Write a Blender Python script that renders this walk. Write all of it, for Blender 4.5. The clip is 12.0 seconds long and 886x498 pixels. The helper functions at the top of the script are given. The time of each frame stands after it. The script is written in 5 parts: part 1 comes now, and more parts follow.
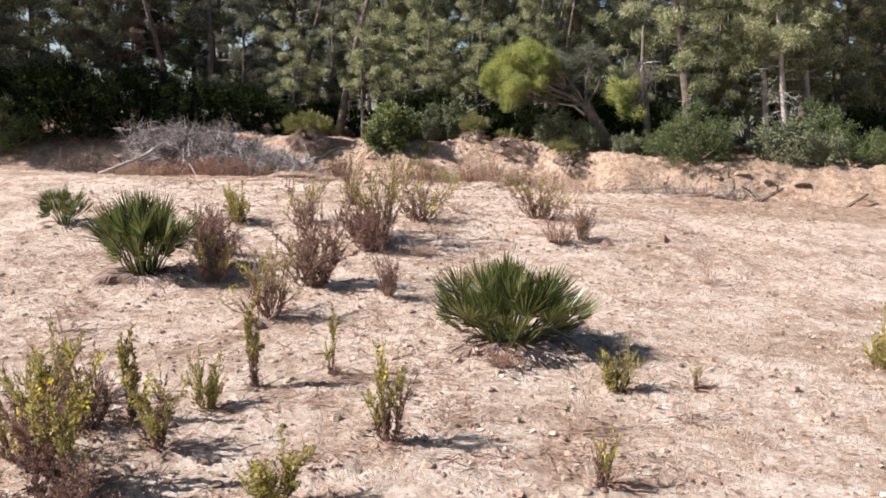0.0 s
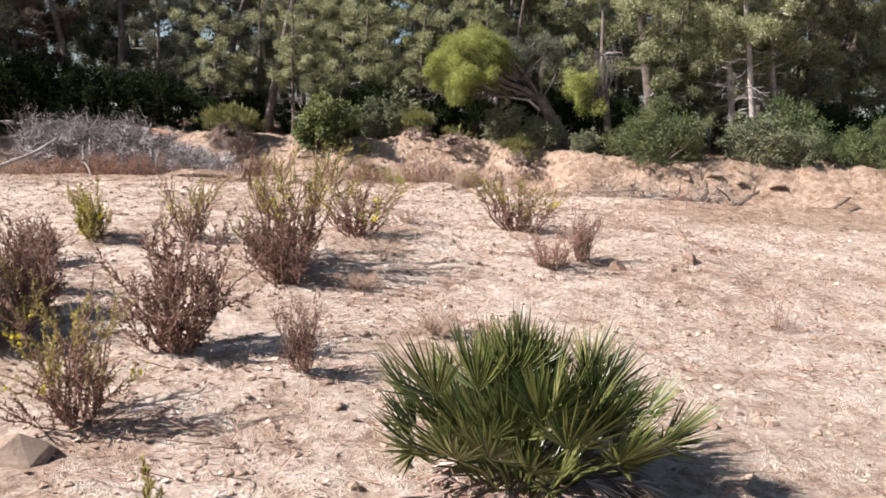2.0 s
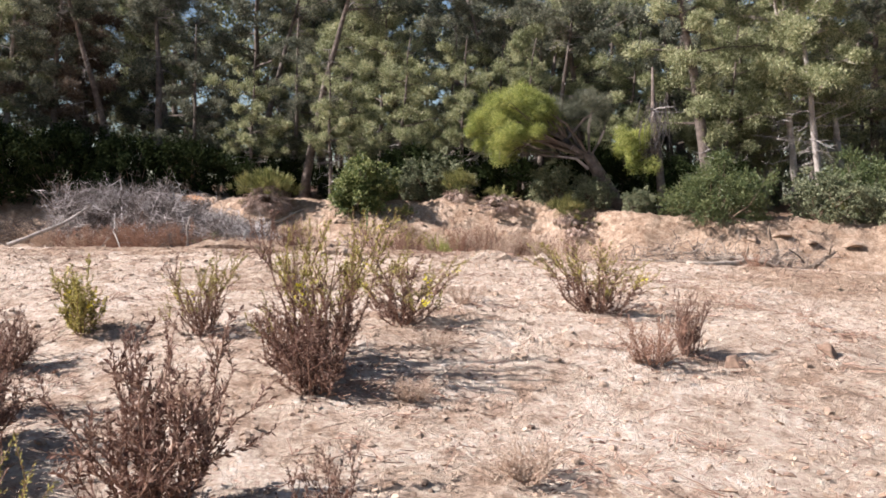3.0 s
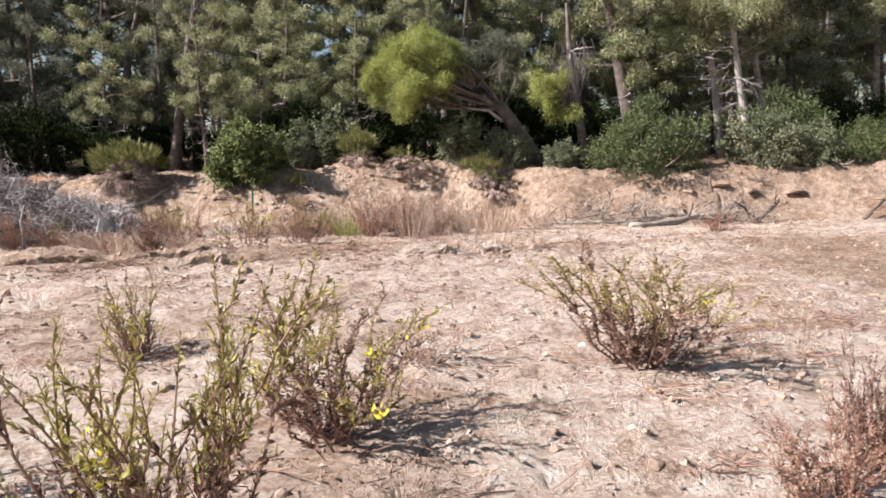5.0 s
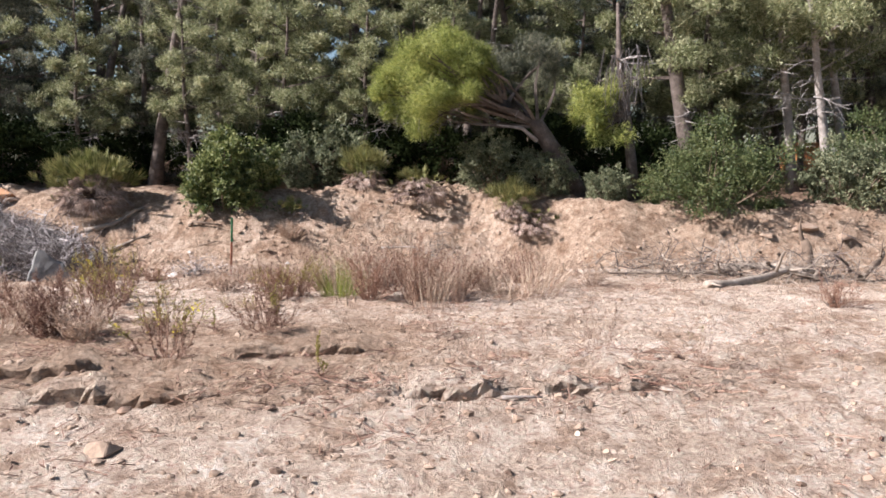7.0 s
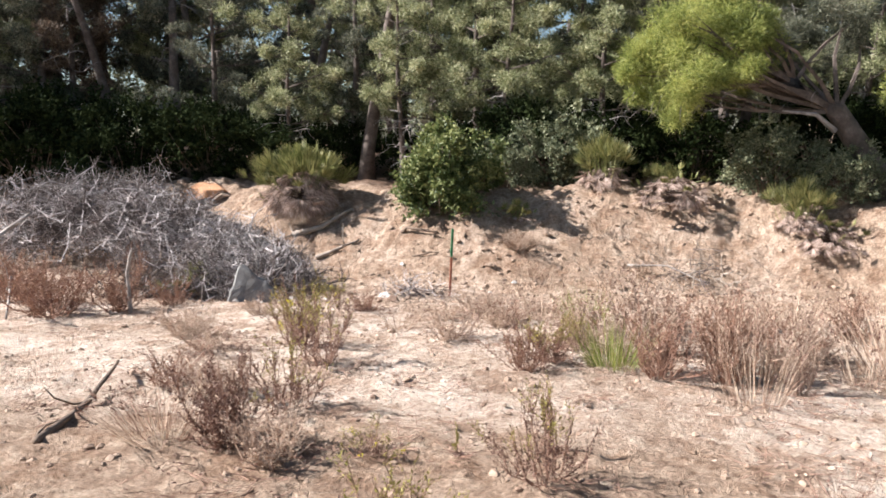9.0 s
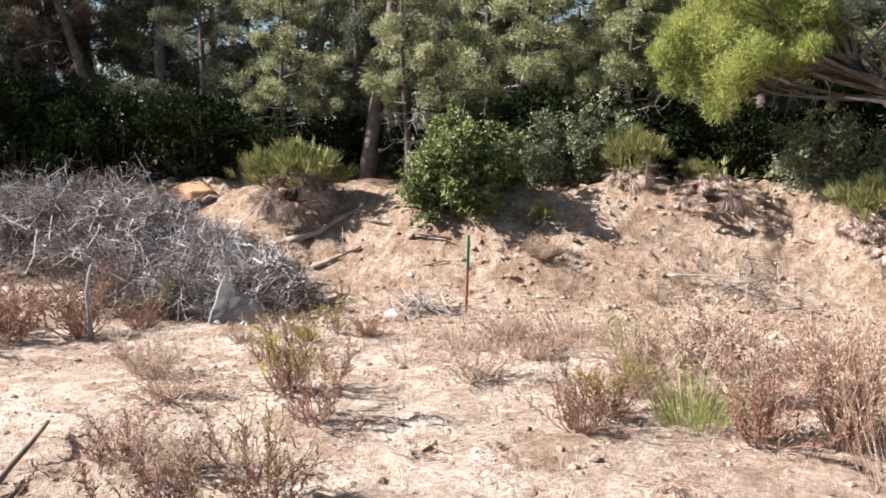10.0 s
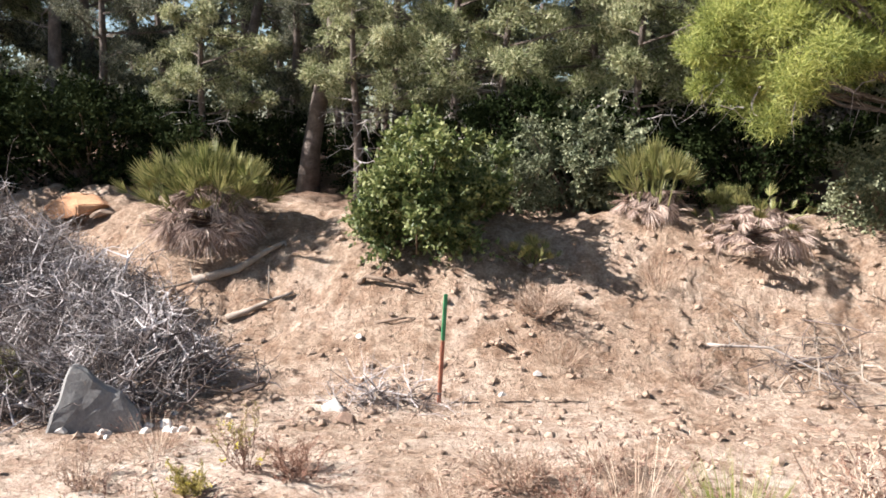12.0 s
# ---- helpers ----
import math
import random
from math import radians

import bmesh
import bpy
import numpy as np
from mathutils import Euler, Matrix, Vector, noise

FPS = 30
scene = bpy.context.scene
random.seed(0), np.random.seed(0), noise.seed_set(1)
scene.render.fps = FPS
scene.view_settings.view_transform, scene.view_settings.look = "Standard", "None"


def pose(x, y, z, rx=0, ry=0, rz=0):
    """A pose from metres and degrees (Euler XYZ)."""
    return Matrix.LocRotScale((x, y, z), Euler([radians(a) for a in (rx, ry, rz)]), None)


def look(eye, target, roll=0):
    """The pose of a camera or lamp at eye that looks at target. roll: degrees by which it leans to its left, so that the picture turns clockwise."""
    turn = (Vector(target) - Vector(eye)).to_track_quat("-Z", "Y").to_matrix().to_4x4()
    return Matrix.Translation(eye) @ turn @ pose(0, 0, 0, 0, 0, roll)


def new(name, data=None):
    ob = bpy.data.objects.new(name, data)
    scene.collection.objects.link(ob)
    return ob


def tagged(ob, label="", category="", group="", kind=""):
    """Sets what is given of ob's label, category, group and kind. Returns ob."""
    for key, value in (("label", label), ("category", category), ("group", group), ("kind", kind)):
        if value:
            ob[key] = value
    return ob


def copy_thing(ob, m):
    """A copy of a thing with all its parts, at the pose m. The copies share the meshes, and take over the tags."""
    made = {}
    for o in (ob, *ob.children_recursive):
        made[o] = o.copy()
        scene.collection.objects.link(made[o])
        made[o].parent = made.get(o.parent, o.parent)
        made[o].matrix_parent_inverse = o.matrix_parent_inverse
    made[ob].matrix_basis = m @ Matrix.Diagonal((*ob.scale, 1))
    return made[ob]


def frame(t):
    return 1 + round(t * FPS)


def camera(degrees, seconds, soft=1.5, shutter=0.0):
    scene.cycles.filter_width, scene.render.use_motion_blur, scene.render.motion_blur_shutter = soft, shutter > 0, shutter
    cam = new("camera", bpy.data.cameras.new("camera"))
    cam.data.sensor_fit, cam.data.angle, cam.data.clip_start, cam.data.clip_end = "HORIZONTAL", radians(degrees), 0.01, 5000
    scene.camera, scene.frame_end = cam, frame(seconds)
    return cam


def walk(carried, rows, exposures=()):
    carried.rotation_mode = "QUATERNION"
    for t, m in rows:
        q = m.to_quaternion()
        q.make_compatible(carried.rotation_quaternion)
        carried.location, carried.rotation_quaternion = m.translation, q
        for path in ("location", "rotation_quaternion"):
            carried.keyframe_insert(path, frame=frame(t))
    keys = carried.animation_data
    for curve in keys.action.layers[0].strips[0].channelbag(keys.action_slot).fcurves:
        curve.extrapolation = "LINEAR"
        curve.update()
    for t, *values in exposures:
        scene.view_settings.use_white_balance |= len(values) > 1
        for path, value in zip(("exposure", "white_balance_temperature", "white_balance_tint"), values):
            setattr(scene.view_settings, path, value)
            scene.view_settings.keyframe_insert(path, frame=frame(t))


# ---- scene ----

cam = camera(60.0, 12.0, soft=1.7)
PATH = [
    (0, (1.005, -0.508, 1.303), (0.836, 3.444, 0.709), 1.21),
    (0.5, (0.907, 0.096, 1.262), (0.718, 4.037, 0.608), 1.71),
    (1, (0.898, 0.687, 1.253), (0.960, 4.639, 0.638), 1.67),
    (1.5, (0.852, 1.302, 1.154), (0.872, 5.259, 0.568), 1.58),
    (2, (0.835, 2.087, 1.109), (0.982, 6.043, 0.538), 1.57),
    (2.5, (0.803, 2.736, 1.100), (0.981, 6.724, 0.846), 1.48),
    (2.7, (0.767, 2.993, 1.115), (0.779, 6.986, 0.880), 1.50),
    (4.3, (0.253, 4.947, 1.228), (0.282, 8.910, 0.686), -2.92),
    (4.5, (0.261, 5.207, 1.293), (0.578, 9.156, 0.740), -2.05),
    (5, (0.407, 6.007, 1.316), (0.905, 9.944, 0.815), -2.56),
    (5.5, (0.539, 6.770, 1.360), (1.087, 10.709, 0.936), 0.14),
    (6, (0.598, 7.597, 1.409), (1.066, 11.547, 0.991), -0.26),
    (6.5, (0.673, 8.273, 1.513), (1.065, 12.232, 1.097), -0.15),
    (7, (0.690, 9.098, 1.650), (1.121, 13.048, 1.188), -0.86),
    (7.5, (0.686, 9.792, 1.785), (0.675, 13.764, 1.312), -2.51),
    (7.7, (0.654, 10.016, 1.755), (0.451, 13.984, 1.294), -2.68),
    (9.3, (-0.153, 12.069, 1.998), (-0.763, 15.981, 1.431), -1.52),
    (9.5, (-0.207, 12.316, 1.955), (-0.840, 16.226, 1.404), -1.82),
    (10, (-0.407, 13.163, 1.945), (-0.991, 17.077, 1.366), -1.53),
    (10.5, (-0.609, 13.933, 1.919), (-1.139, 17.855, 1.337), -1.54),
    (11, (-0.827, 14.716, 2.017), (-1.400, 18.609, 1.297), -3.44),
    (11.5, (-0.976, 15.340, 2.155), (-1.215, 19.256, 1.374), 0.71),
    (12, (-1.023, 16.065, 2.103), (-1.319, 20.009, 1.510), 0.22),
]
EXPOSURES = [(0.0, 1.28, 6400, 11), (2.5, 1.33, 6400, 11), (5.0, 1.3, 6300, 11), (6.4, 1.3, 6250, 11), (7.4, 1.22, 6250, 11), (9.5, 1.58, 6300, 7), (11.0, 1.56, 6350, 8), (12.0, 1.66, 6400, 8)]
walk(cam, [(t, look(eye, target, roll)) for t, eye, target, roll in PATH], EXPOSURES)

# ---- light ----
SUN_FROM = Vector((-10.0, -1.2, 7.8)).normalized()
world = bpy.data.worlds.new("sky")
scene.world = world
world.use_nodes = True
sky = world.node_tree.nodes.new("ShaderNodeTexSky")
sky.sky_type, sky.sun_disc = "NISHITA", False
sky.sun_elevation, sky.sun_rotation = math.asin(SUN_FROM.z), math.atan2(SUN_FROM.x, SUN_FROM.y)
world.node_tree.links.new(sky.outputs[0], world.node_tree.nodes["Background"].inputs[0])
world.node_tree.nodes["Background"].inputs[1].default_value = 0.05
sun = new("sun", bpy.data.lights.new("sun", "SUN"))
sun.data.energy, sun.data.angle, sun.data.color = 5.0, radians(0.5), (1.0, 0.94, 0.925)
sun.matrix_world = look(SUN_FROM * 60, (0, 0, 0))

# ---- materials ----
def nodes_of(name):
    m = bpy.data.materials.new(name)
    m.use_nodes = True
    return m, m.node_tree, m.node_tree.nodes["Principled BSDF"]


def add(tree, kind, **values):
    n = tree.nodes.new(kind)
    for key, value in values.items():
        n.inputs[key].default_value = value
    return n


def noise_of(tree, where, scale, detail=4.0, rough=0.6):
    n = add(tree, "ShaderNodeTexNoise", Scale=scale, Detail=detail, Roughness=rough)
    tree.links.new(where, n.inputs["Vector"])
    return n.outputs["Fac"]


def ramp_of(tree, value, stops):
    r = tree.nodes.new("ShaderNodeValToRGB")
    while len(r.color_ramp.elements) < len(stops):
        r.color_ramp.elements.new(0.5)
    for e, (at, col) in zip(r.color_ramp.elements, stops):
        e.position, e.color = at, (*col, 1)
    tree.links.new(value, r.inputs[0])
    return r.outputs[0]


def mix_of(tree, mode, factor, a, b):
    m = tree.nodes.new("ShaderNodeMix")
    m.data_type, m.blend_type = "RGBA", mode
    for socket, value in ((m.inputs["Factor"], factor), (m.inputs["A"], a), (m.inputs["B"], b)):
        if isinstance(value, (int, float)):
            socket.default_value = value
        elif isinstance(value, tuple):
            socket.default_value = (*value, 1)
        else:
            tree.links.new(value, socket)
    return m.outputs["Result"]


def bumped(tree, bsdf, value, strength, distance):
    b = add(tree, "ShaderNodeBump", Strength=strength, Distance=distance)
    tree.links.new(value, b.inputs["Height"])
    tree.links.new(b.outputs[0], bsdf.inputs["Normal"])


def grained(name, stops, scale, fine, rough=0.85, bump=0.5, deep=0.01):
    """A material with coarse blotches, fine grain and relief, in metres."""
    m, tree, bsdf = nodes_of(name)
    where = tree.nodes.new("ShaderNodeTexCoord").outputs["Object"]
    coarse, grain = noise_of(tree, where, scale), noise_of(tree, where, fine, 6.0, 0.7)
    col = ramp_of(tree, coarse, stops)
    col = mix_of(tree, "OVERLAY", 0.55, col, ramp_of(tree, grain, [(0.25, (0.2, 0.2, 0.2)), (0.75, (0.8, 0.8, 0.8))]))
    tree.links.new(col, bsdf.inputs["Base Color"])
    bsdf.inputs["Roughness"].default_value = rough
    bumped(tree, bsdf, grain, bump, deep)
    return m


def leafy(name, stops, through_light=0.35, rough=0.55, spread=0.5, shine=0.3):
    """Leaves: every leaf its own tint, with light passing through."""
    m, tree, bsdf = nodes_of(name)
    each = tree.nodes.new("ShaderNodeNewGeometry").outputs["Random Per Island"]
    where = tree.nodes.new("ShaderNodeTexCoord").outputs["Object"]
    patch = noise_of(tree, where, 1.3, 2.0)
    blend = add(tree, "ShaderNodeMath")
    blend.operation = "MULTIPLY_ADD"
    tree.links.new(each, blend.inputs[0])
    blend.inputs[1].default_value = spread
    shift = add(tree, "ShaderNodeMath")
    shift.operation = "SUBTRACT"
    tree.links.new(patch, shift.inputs[0])
    shift.inputs[1].default_value = spread / 2
    tree.links.new(shift.outputs[0], blend.inputs[2])
    col = ramp_of(tree, blend.outputs[0], stops)
    tree.links.new(col, bsdf.inputs["Base Color"])
    bsdf.inputs["Roughness"].default_value = rough
    bsdf.inputs["Specular IOR Level"].default_value = shine
    thin = tree.nodes.new("ShaderNodeBsdfTranslucent")
    tree.links.new(col, thin.inputs[0])
    both = tree.nodes.new("ShaderNodeMixShader")
    both.inputs[0].default_value = through_light
    tree.links.new(bsdf.outputs[0], both.inputs[1])
    tree.links.new(thin.outputs[0], both.inputs[2])
    tree.links.new(both.outputs[0], tree.nodes["Material Output"].inputs[0])
    return m


def soil_material():
    """Dry earth: pale straw-strewn crust over red soil, each where the ground says."""
    m, tree, bsdf = nodes_of("dry_soil")
    where = tree.nodes.new("ShaderNodeTexCoord").outputs["Object"]
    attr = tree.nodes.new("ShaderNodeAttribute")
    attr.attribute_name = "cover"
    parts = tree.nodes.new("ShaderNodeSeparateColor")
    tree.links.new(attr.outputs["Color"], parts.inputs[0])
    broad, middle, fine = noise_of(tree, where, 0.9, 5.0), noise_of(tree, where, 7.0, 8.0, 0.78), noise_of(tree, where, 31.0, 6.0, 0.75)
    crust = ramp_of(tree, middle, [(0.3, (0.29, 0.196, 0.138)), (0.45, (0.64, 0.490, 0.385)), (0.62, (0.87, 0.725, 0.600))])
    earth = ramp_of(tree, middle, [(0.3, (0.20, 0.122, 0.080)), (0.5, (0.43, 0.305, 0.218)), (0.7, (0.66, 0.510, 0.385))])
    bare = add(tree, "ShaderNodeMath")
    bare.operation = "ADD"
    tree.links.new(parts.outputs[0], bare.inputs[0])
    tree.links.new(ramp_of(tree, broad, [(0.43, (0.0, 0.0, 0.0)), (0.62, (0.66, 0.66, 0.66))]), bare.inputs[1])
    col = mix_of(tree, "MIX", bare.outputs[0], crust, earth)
    blot = noise_of(tree, where, 2.6, 7.0, 0.75)
    col = mix_of(tree, "MULTIPLY", ramp_of(tree, blot, [(0.50, (0.0, 0.0, 0.0)), (0.58, (0.62, 0.62, 0.62))]), col, (0.62, 0.52, 0.45))
    # shed needles and leaf mould under the trees
    mould = ramp_of(tree, middle, [(0.3, (0.10, 0.06, 0.04)), (0.7, (0.24, 0.15, 0.10))])
    col = mix_of(tree, "MIX", parts.outputs[1], col, mould)
    col = mix_of(tree, "OVERLAY", 0.65, col, ramp_of(tree, fine, [(0.3, (0.08, 0.08, 0.08)), (0.47, (0.5, 0.5, 0.5)), (0.7, (0.88, 0.88, 0.88))]))
    tree.links.new(col, bsdf.inputs["Base Color"])
    bsdf.inputs["Roughness"].default_value = 0.95
    bsdf.inputs["Specular IOR Level"].default_value = 0.15
    relief = add(tree, "ShaderNodeMath")
    relief.operation = "MULTIPLY_ADD"
    tree.links.new(middle, relief.inputs[0])
    relief.inputs[1].default_value = 2.2
    tree.links.new(fine, relief.inputs[2])
    bumped(tree, bsdf, relief.outputs[0], 1.0, 0.06)
    return m


SOIL = soil_material()
STRAW = leafy("dry_straw", [(0.2, (0.34, 0.235, 0.155)), (0.5, (0.56, 0.425, 0.310)), (0.8, (0.70, 0.580, 0.450))], 0.2, 0.8, 0.9)
CHIP = leafy("crust_chip", [(0.2, (0.26, 0.175, 0.125)), (0.5, (0.42, 0.31, 0.23)), (0.8, (0.54, 0.42, 0.325))], 0.0, 0.95, 0.9, 0.1)
CLOD = grained("clod_earth", [(0.35, (0.13, 0.08, 0.055)), (0.65, (0.28, 0.185, 0.13))], 5, 40, 0.95, 0.7, 0.01)
CLOD_PALE = grained("crumbled_earth", [(0.35, (0.226, 0.155, 0.108)), (0.65, (0.385, 0.281, 0.205))], 2, 40, 0.95, 0.7, 0.01)
PALE_STONE = grained("pale_stone", [(0.35, (0.50, 0.45, 0.40)), (0.65, (0.72, 0.67, 0.60))], 6, 50, 0.85, 0.5, 0.006)
GREY_ROCK = grained("grey_rock", [(0.3, (0.143, 0.135, 0.126)), (0.7, (0.240, 0.229, 0.214))], 4, 40, 0.9, 0.6, 0.01)
EARTH = grained("crusted_earth", [(0.3, (0.205, 0.135, 0.090)), (0.7, (0.410, 0.303, 0.226))], 6, 45, 0.95, 0.9, 0.012)
RED_STONE = grained("red_sandstone", [(0.3, (0.36, 0.17, 0.08)), (0.7, (0.55, 0.30, 0.16))], 4, 30, 0.9, 0.6, 0.01)
DRY_STEM = grained("dry_stem", [(0.3, (0.17, 0.09, 0.06)), (0.7, (0.33, 0.20, 0.14))], 14, 90, 0.9, 0.4, 0.002)
PALE_STEM = grained("pale_stem", [(0.3, (0.34, 0.24, 0.18)), (0.7, (0.52, 0.40, 0.31))], 14, 90, 0.9, 0.4, 0.002)
GREY_WOOD = grained("weathered_wood", [(0.3, (0.163, 0.144, 0.133)), (0.7, (0.404, 0.360, 0.338))], 7, 60, 0.9, 0.6, 0.004)
DARK_WOOD = grained("dark_dead_wood", [(0.3, (0.10, 0.07, 0.05)), (0.7, (0.24, 0.17, 0.12))], 7, 60, 0.9, 0.6, 0.004)
WARM_WOOD = grained("sun_bleached_wood", [(0.3, (0.187, 0.145, 0.111)), (0.7, (0.408, 0.340, 0.276))], 7, 60, 0.9, 0.7, 0.006)
HEAP_DARK = grained("dark_grey_twigs", [(0.3, (0.047, 0.036, 0.032)), (0.7, (0.137, 0.103, 0.090))], 7, 60, 0.9, 0.6, 0.004)
HEAP_PALE = grained("bleached_twigs", [(0.3, (0.42, 0.37, 0.35)), (0.7, (0.70, 0.64, 0.62))], 7, 60, 0.9, 0.6, 0.004)
TAN_GRASS = leafy("tan_grass", [(0.2, (0.26, 0.16, 0.11)), (0.5, (0.46, 0.33, 0.24)), (0.8, (0.62, 0.50, 0.38))], 0.2, 0.8, 0.9)
BARK = grained("pine_bark", [(0.3, (0.060, 0.045, 0.036)), (0.55, (0.132, 0.102, 0.084)), (0.75, (0.216, 0.174, 0.150))], 5, 26, 0.95, 1.0, 0.03)
PALE_BARK = grained("pale_bark", [(0.3, (0.224, 0.184, 0.160)), (0.7, (0.416, 0.368, 0.328))], 5, 26, 0.95, 0.8, 0.02)
BROWN_LEAF = leafy("withered_leaf", [(0.2, (0.110, 0.054, 0.042)), (0.5, (0.206, 0.116, 0.084)), (0.8, (0.338, 0.232, 0.177))], 0.25, 0.75, 0.8)
RED_LEAF = leafy("reddish_leaf", [(0.2, (0.14, 0.065, 0.043)), (0.5, (0.26, 0.135, 0.09)), (0.8, (0.41, 0.26, 0.18))], 0.25, 0.75, 0.8)
OLIVE_LEAF = leafy("olive_leaf", [(0.2, (0.16, 0.12, 0.04)), (0.5, (0.30, 0.26, 0.07)), (0.8, (0.48, 0.42, 0.14))], 0.35, 0.6, 0.8)
YELLOW_FLOWER = leafy("yellow_flower", [(0.3, (0.558, 0.450, 0.027)), (0.7, (0.765, 0.666, 0.072))], 0.3, 0.6, 0.8)
GREEN_GRASS = leafy("green_grass", [(0.2, (0.154, 0.190, 0.040)), (0.8, (0.352, 0.361, 0.100))], 0.35, 0.6, 0.8)
PALM_LEAF = leafy("palm_leaf", [(0.2, (0.036, 0.055, 0.016)), (0.5, (0.088, 0.110, 0.030)), (0.8, (0.185, 0.185, 0.060))], 0.28, 0.34, 0.8, 0.5)
PALM_OLIVE = leafy("palm_leaf_sunburnt", [(0.2, (0.085, 0.100, 0.030)), (0.5, (0.175, 0.185, 0.060)), (0.8, (0.340, 0.310, 0.130))], 0.3, 0.45, 0.8)
PALM_DEAD = leafy("palm_leaf_dead", [(0.2, (0.150, 0.100, 0.081)), (0.5, (0.325, 0.237, 0.194)), (0.8, (0.587, 0.463, 0.388))], 0.2, 0.8, 0.8)
MASTIC = leafy("mastic_leaf", [(0.2, (0.044, 0.067, 0.023)), (0.5, (0.093, 0.118, 0.043)), (0.8, (0.175, 0.187, 0.077))], 0.25, 0.45, 0.7)
FRESH_MASTIC = leafy("fresh_mastic_leaf", [(0.2, (0.052, 0.076, 0.022)), (0.5, (0.120, 0.148, 0.046)), (0.8, (0.280, 0.292, 0.115))], 0.3, 0.5, 0.7)
# thicket leaves near black: the shade of the pines is put into their colour
THICKET = leafy("shade_darkened_leaf", [(0.2, (0.010, 0.016, 0.006)), (0.5, (0.020, 0.029, 0.010)), (0.8, (0.036, 0.047, 0.017))], 0.08, 0.8, 0.7, 0.03)
# needles of pines that catch the sun: sunlight is put into the colour
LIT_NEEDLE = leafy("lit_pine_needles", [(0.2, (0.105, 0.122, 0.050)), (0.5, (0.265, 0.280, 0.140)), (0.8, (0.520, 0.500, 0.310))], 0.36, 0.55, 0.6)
SAGE = leafy("grey_green_leaf", [(0.2, (0.080, 0.095, 0.050)), (0.5, (0.165, 0.180, 0.100)), (0.8, (0.320, 0.322, 0.195))], 0.22, 0.6, 0.7)
NEEDLE = leafy("pine_needles", [(0.2, (0.050, 0.065, 0.034)), (0.5, (0.130, 0.143, 0.078)), (0.8, (0.315, 0.310, 0.185))], 0.28, 0.55, 0.6)
BRIGHT_NEEDLE = leafy("bright_pine_needles", [(0.2, (0.105, 0.135, 0.034)), (0.5, (0.270, 0.305, 0.080)), (0.8, (0.500, 0.500, 0.170))], 0.5, 0.55, 0.6)
# needles of back and left pines: their shade is put into the colour
SHADED_NEEDLE = leafy("shaded_pine_needles", [(0.2, (0.040, 0.046, 0.030)), (0.5, (0.100, 0.107, 0.068)), (0.8, (0.270, 0.262, 0.185))], 0.25, 0.6, 0.6)
RUST_NEEDLE = leafy("browned_pine_needles", [(0.2, (0.06, 0.04, 0.028)), (0.5, (0.12, 0.085, 0.06)), (0.8, (0.20, 0.15, 0.105))], 0.35, 0.7, 0.6)
GREEN_PAINT = grained("green_paint", [(0.3, (0.02, 0.13, 0.05)), (0.7, (0.04, 0.22, 0.09))], 20, 120, 0.6, 0.3, 0.002)
RUST_PAINT = grained("rusted_iron", [(0.3, (0.22, 0.07, 0.04)), (0.7, (0.42, 0.17, 0.10))], 20, 120, 0.85, 0.5, 0.003)
TERRACOTTA = grained("terracotta_render", [(0.3, (0.50, 0.19, 0.07)), (0.7, (0.68, 0.30, 0.12))], 2, 20, 0.9, 0.3, 0.01)


# ---- ground ----
def smooth(a, b, v):
    t = max(0.0, min(1.0, (v - a) / (b - a)))
    return t * t * (3 - 2 * t)


def along(knots, v):
    """Smoothly joined heights: knots are (position, value) in order."""
    if v <= knots[0][0]:
        return knots[0][1]
    for (a, p), (b, q) in zip(knots, knots[1:]):
        if v <= b:
            return p + (q - p) * smooth(a, b, v)
    return knots[-1][1]


FIELD = [(-6, -0.35), (2, -0.25), (5, -0.14), (7, -0.05), (9.3, 0.24), (11.5, 0.32), (13.6, 0.36), (15.0, 0.2), (17.5, 0.06), (20.5, -0.1), (22.6, -0.3)]
FOOT = [(-14, 25.5), (-8, 25.0), (-5, 23.6), (-1.6, 22.9), (2.5, 23.2), (4.0, 22.9), (5.5, 22.0), (9, 20.9), (14, 19.6), (24, 18.0)]
BANK_DEEP = [(-14, 4.5), (-8, 3.6), (-5, 3.0), (-1.5, 2.7), (2.5, 2.7), (5.5, 1.6), (9, 1.5), (14, 2.0)]
BANK_TOP = [(2.8, 0.98), (4.6, 0.82), (6.5, 0.68), (9.5, 0.66), (14, 0.6)]
# mounds and hollows of the bank: x, y, height, radius
MOUNDS = [(-4.85, 26.0, 0.36, 0.9), (-2.3, 25.3, 0.2, 0.8), (0.85, 25.7, 0.2, 0.8), (2.1, 25.4, 0.22, 0.7), (3.9, 24.2, 0.13, 0.7), (-0.6, 25.3, -0.05, 0.7),
          (3.1, 25.2, -0.04, 0.55), (-3.5, 26.3, -0.1, 0.6), (5.6, 22.9, 0.12, 0.7), (-8, 28.0, 0.25, 1.2)]


def base(x, y):
    field = along(FIELD, y) - 0.035 * max(-1.0, min(9.0, x - 1.0)) * smooth(3, 8, y)
    foot, deep = along(FOOT, x), along(BANK_DEEP, x)
    up = smooth(foot, foot + deep, y)
    z = field + (along(BANK_TOP, x) - field) * up + 0.035 * max(0.0, min(30.0, y - foot - deep))
    for mx, my, high, wide in MOUNDS:
        d = ((x - mx) ** 2 + (y - my) ** 2) / wide ** 2
        if d < 6:
            z += high * math.exp(-d)
    return z


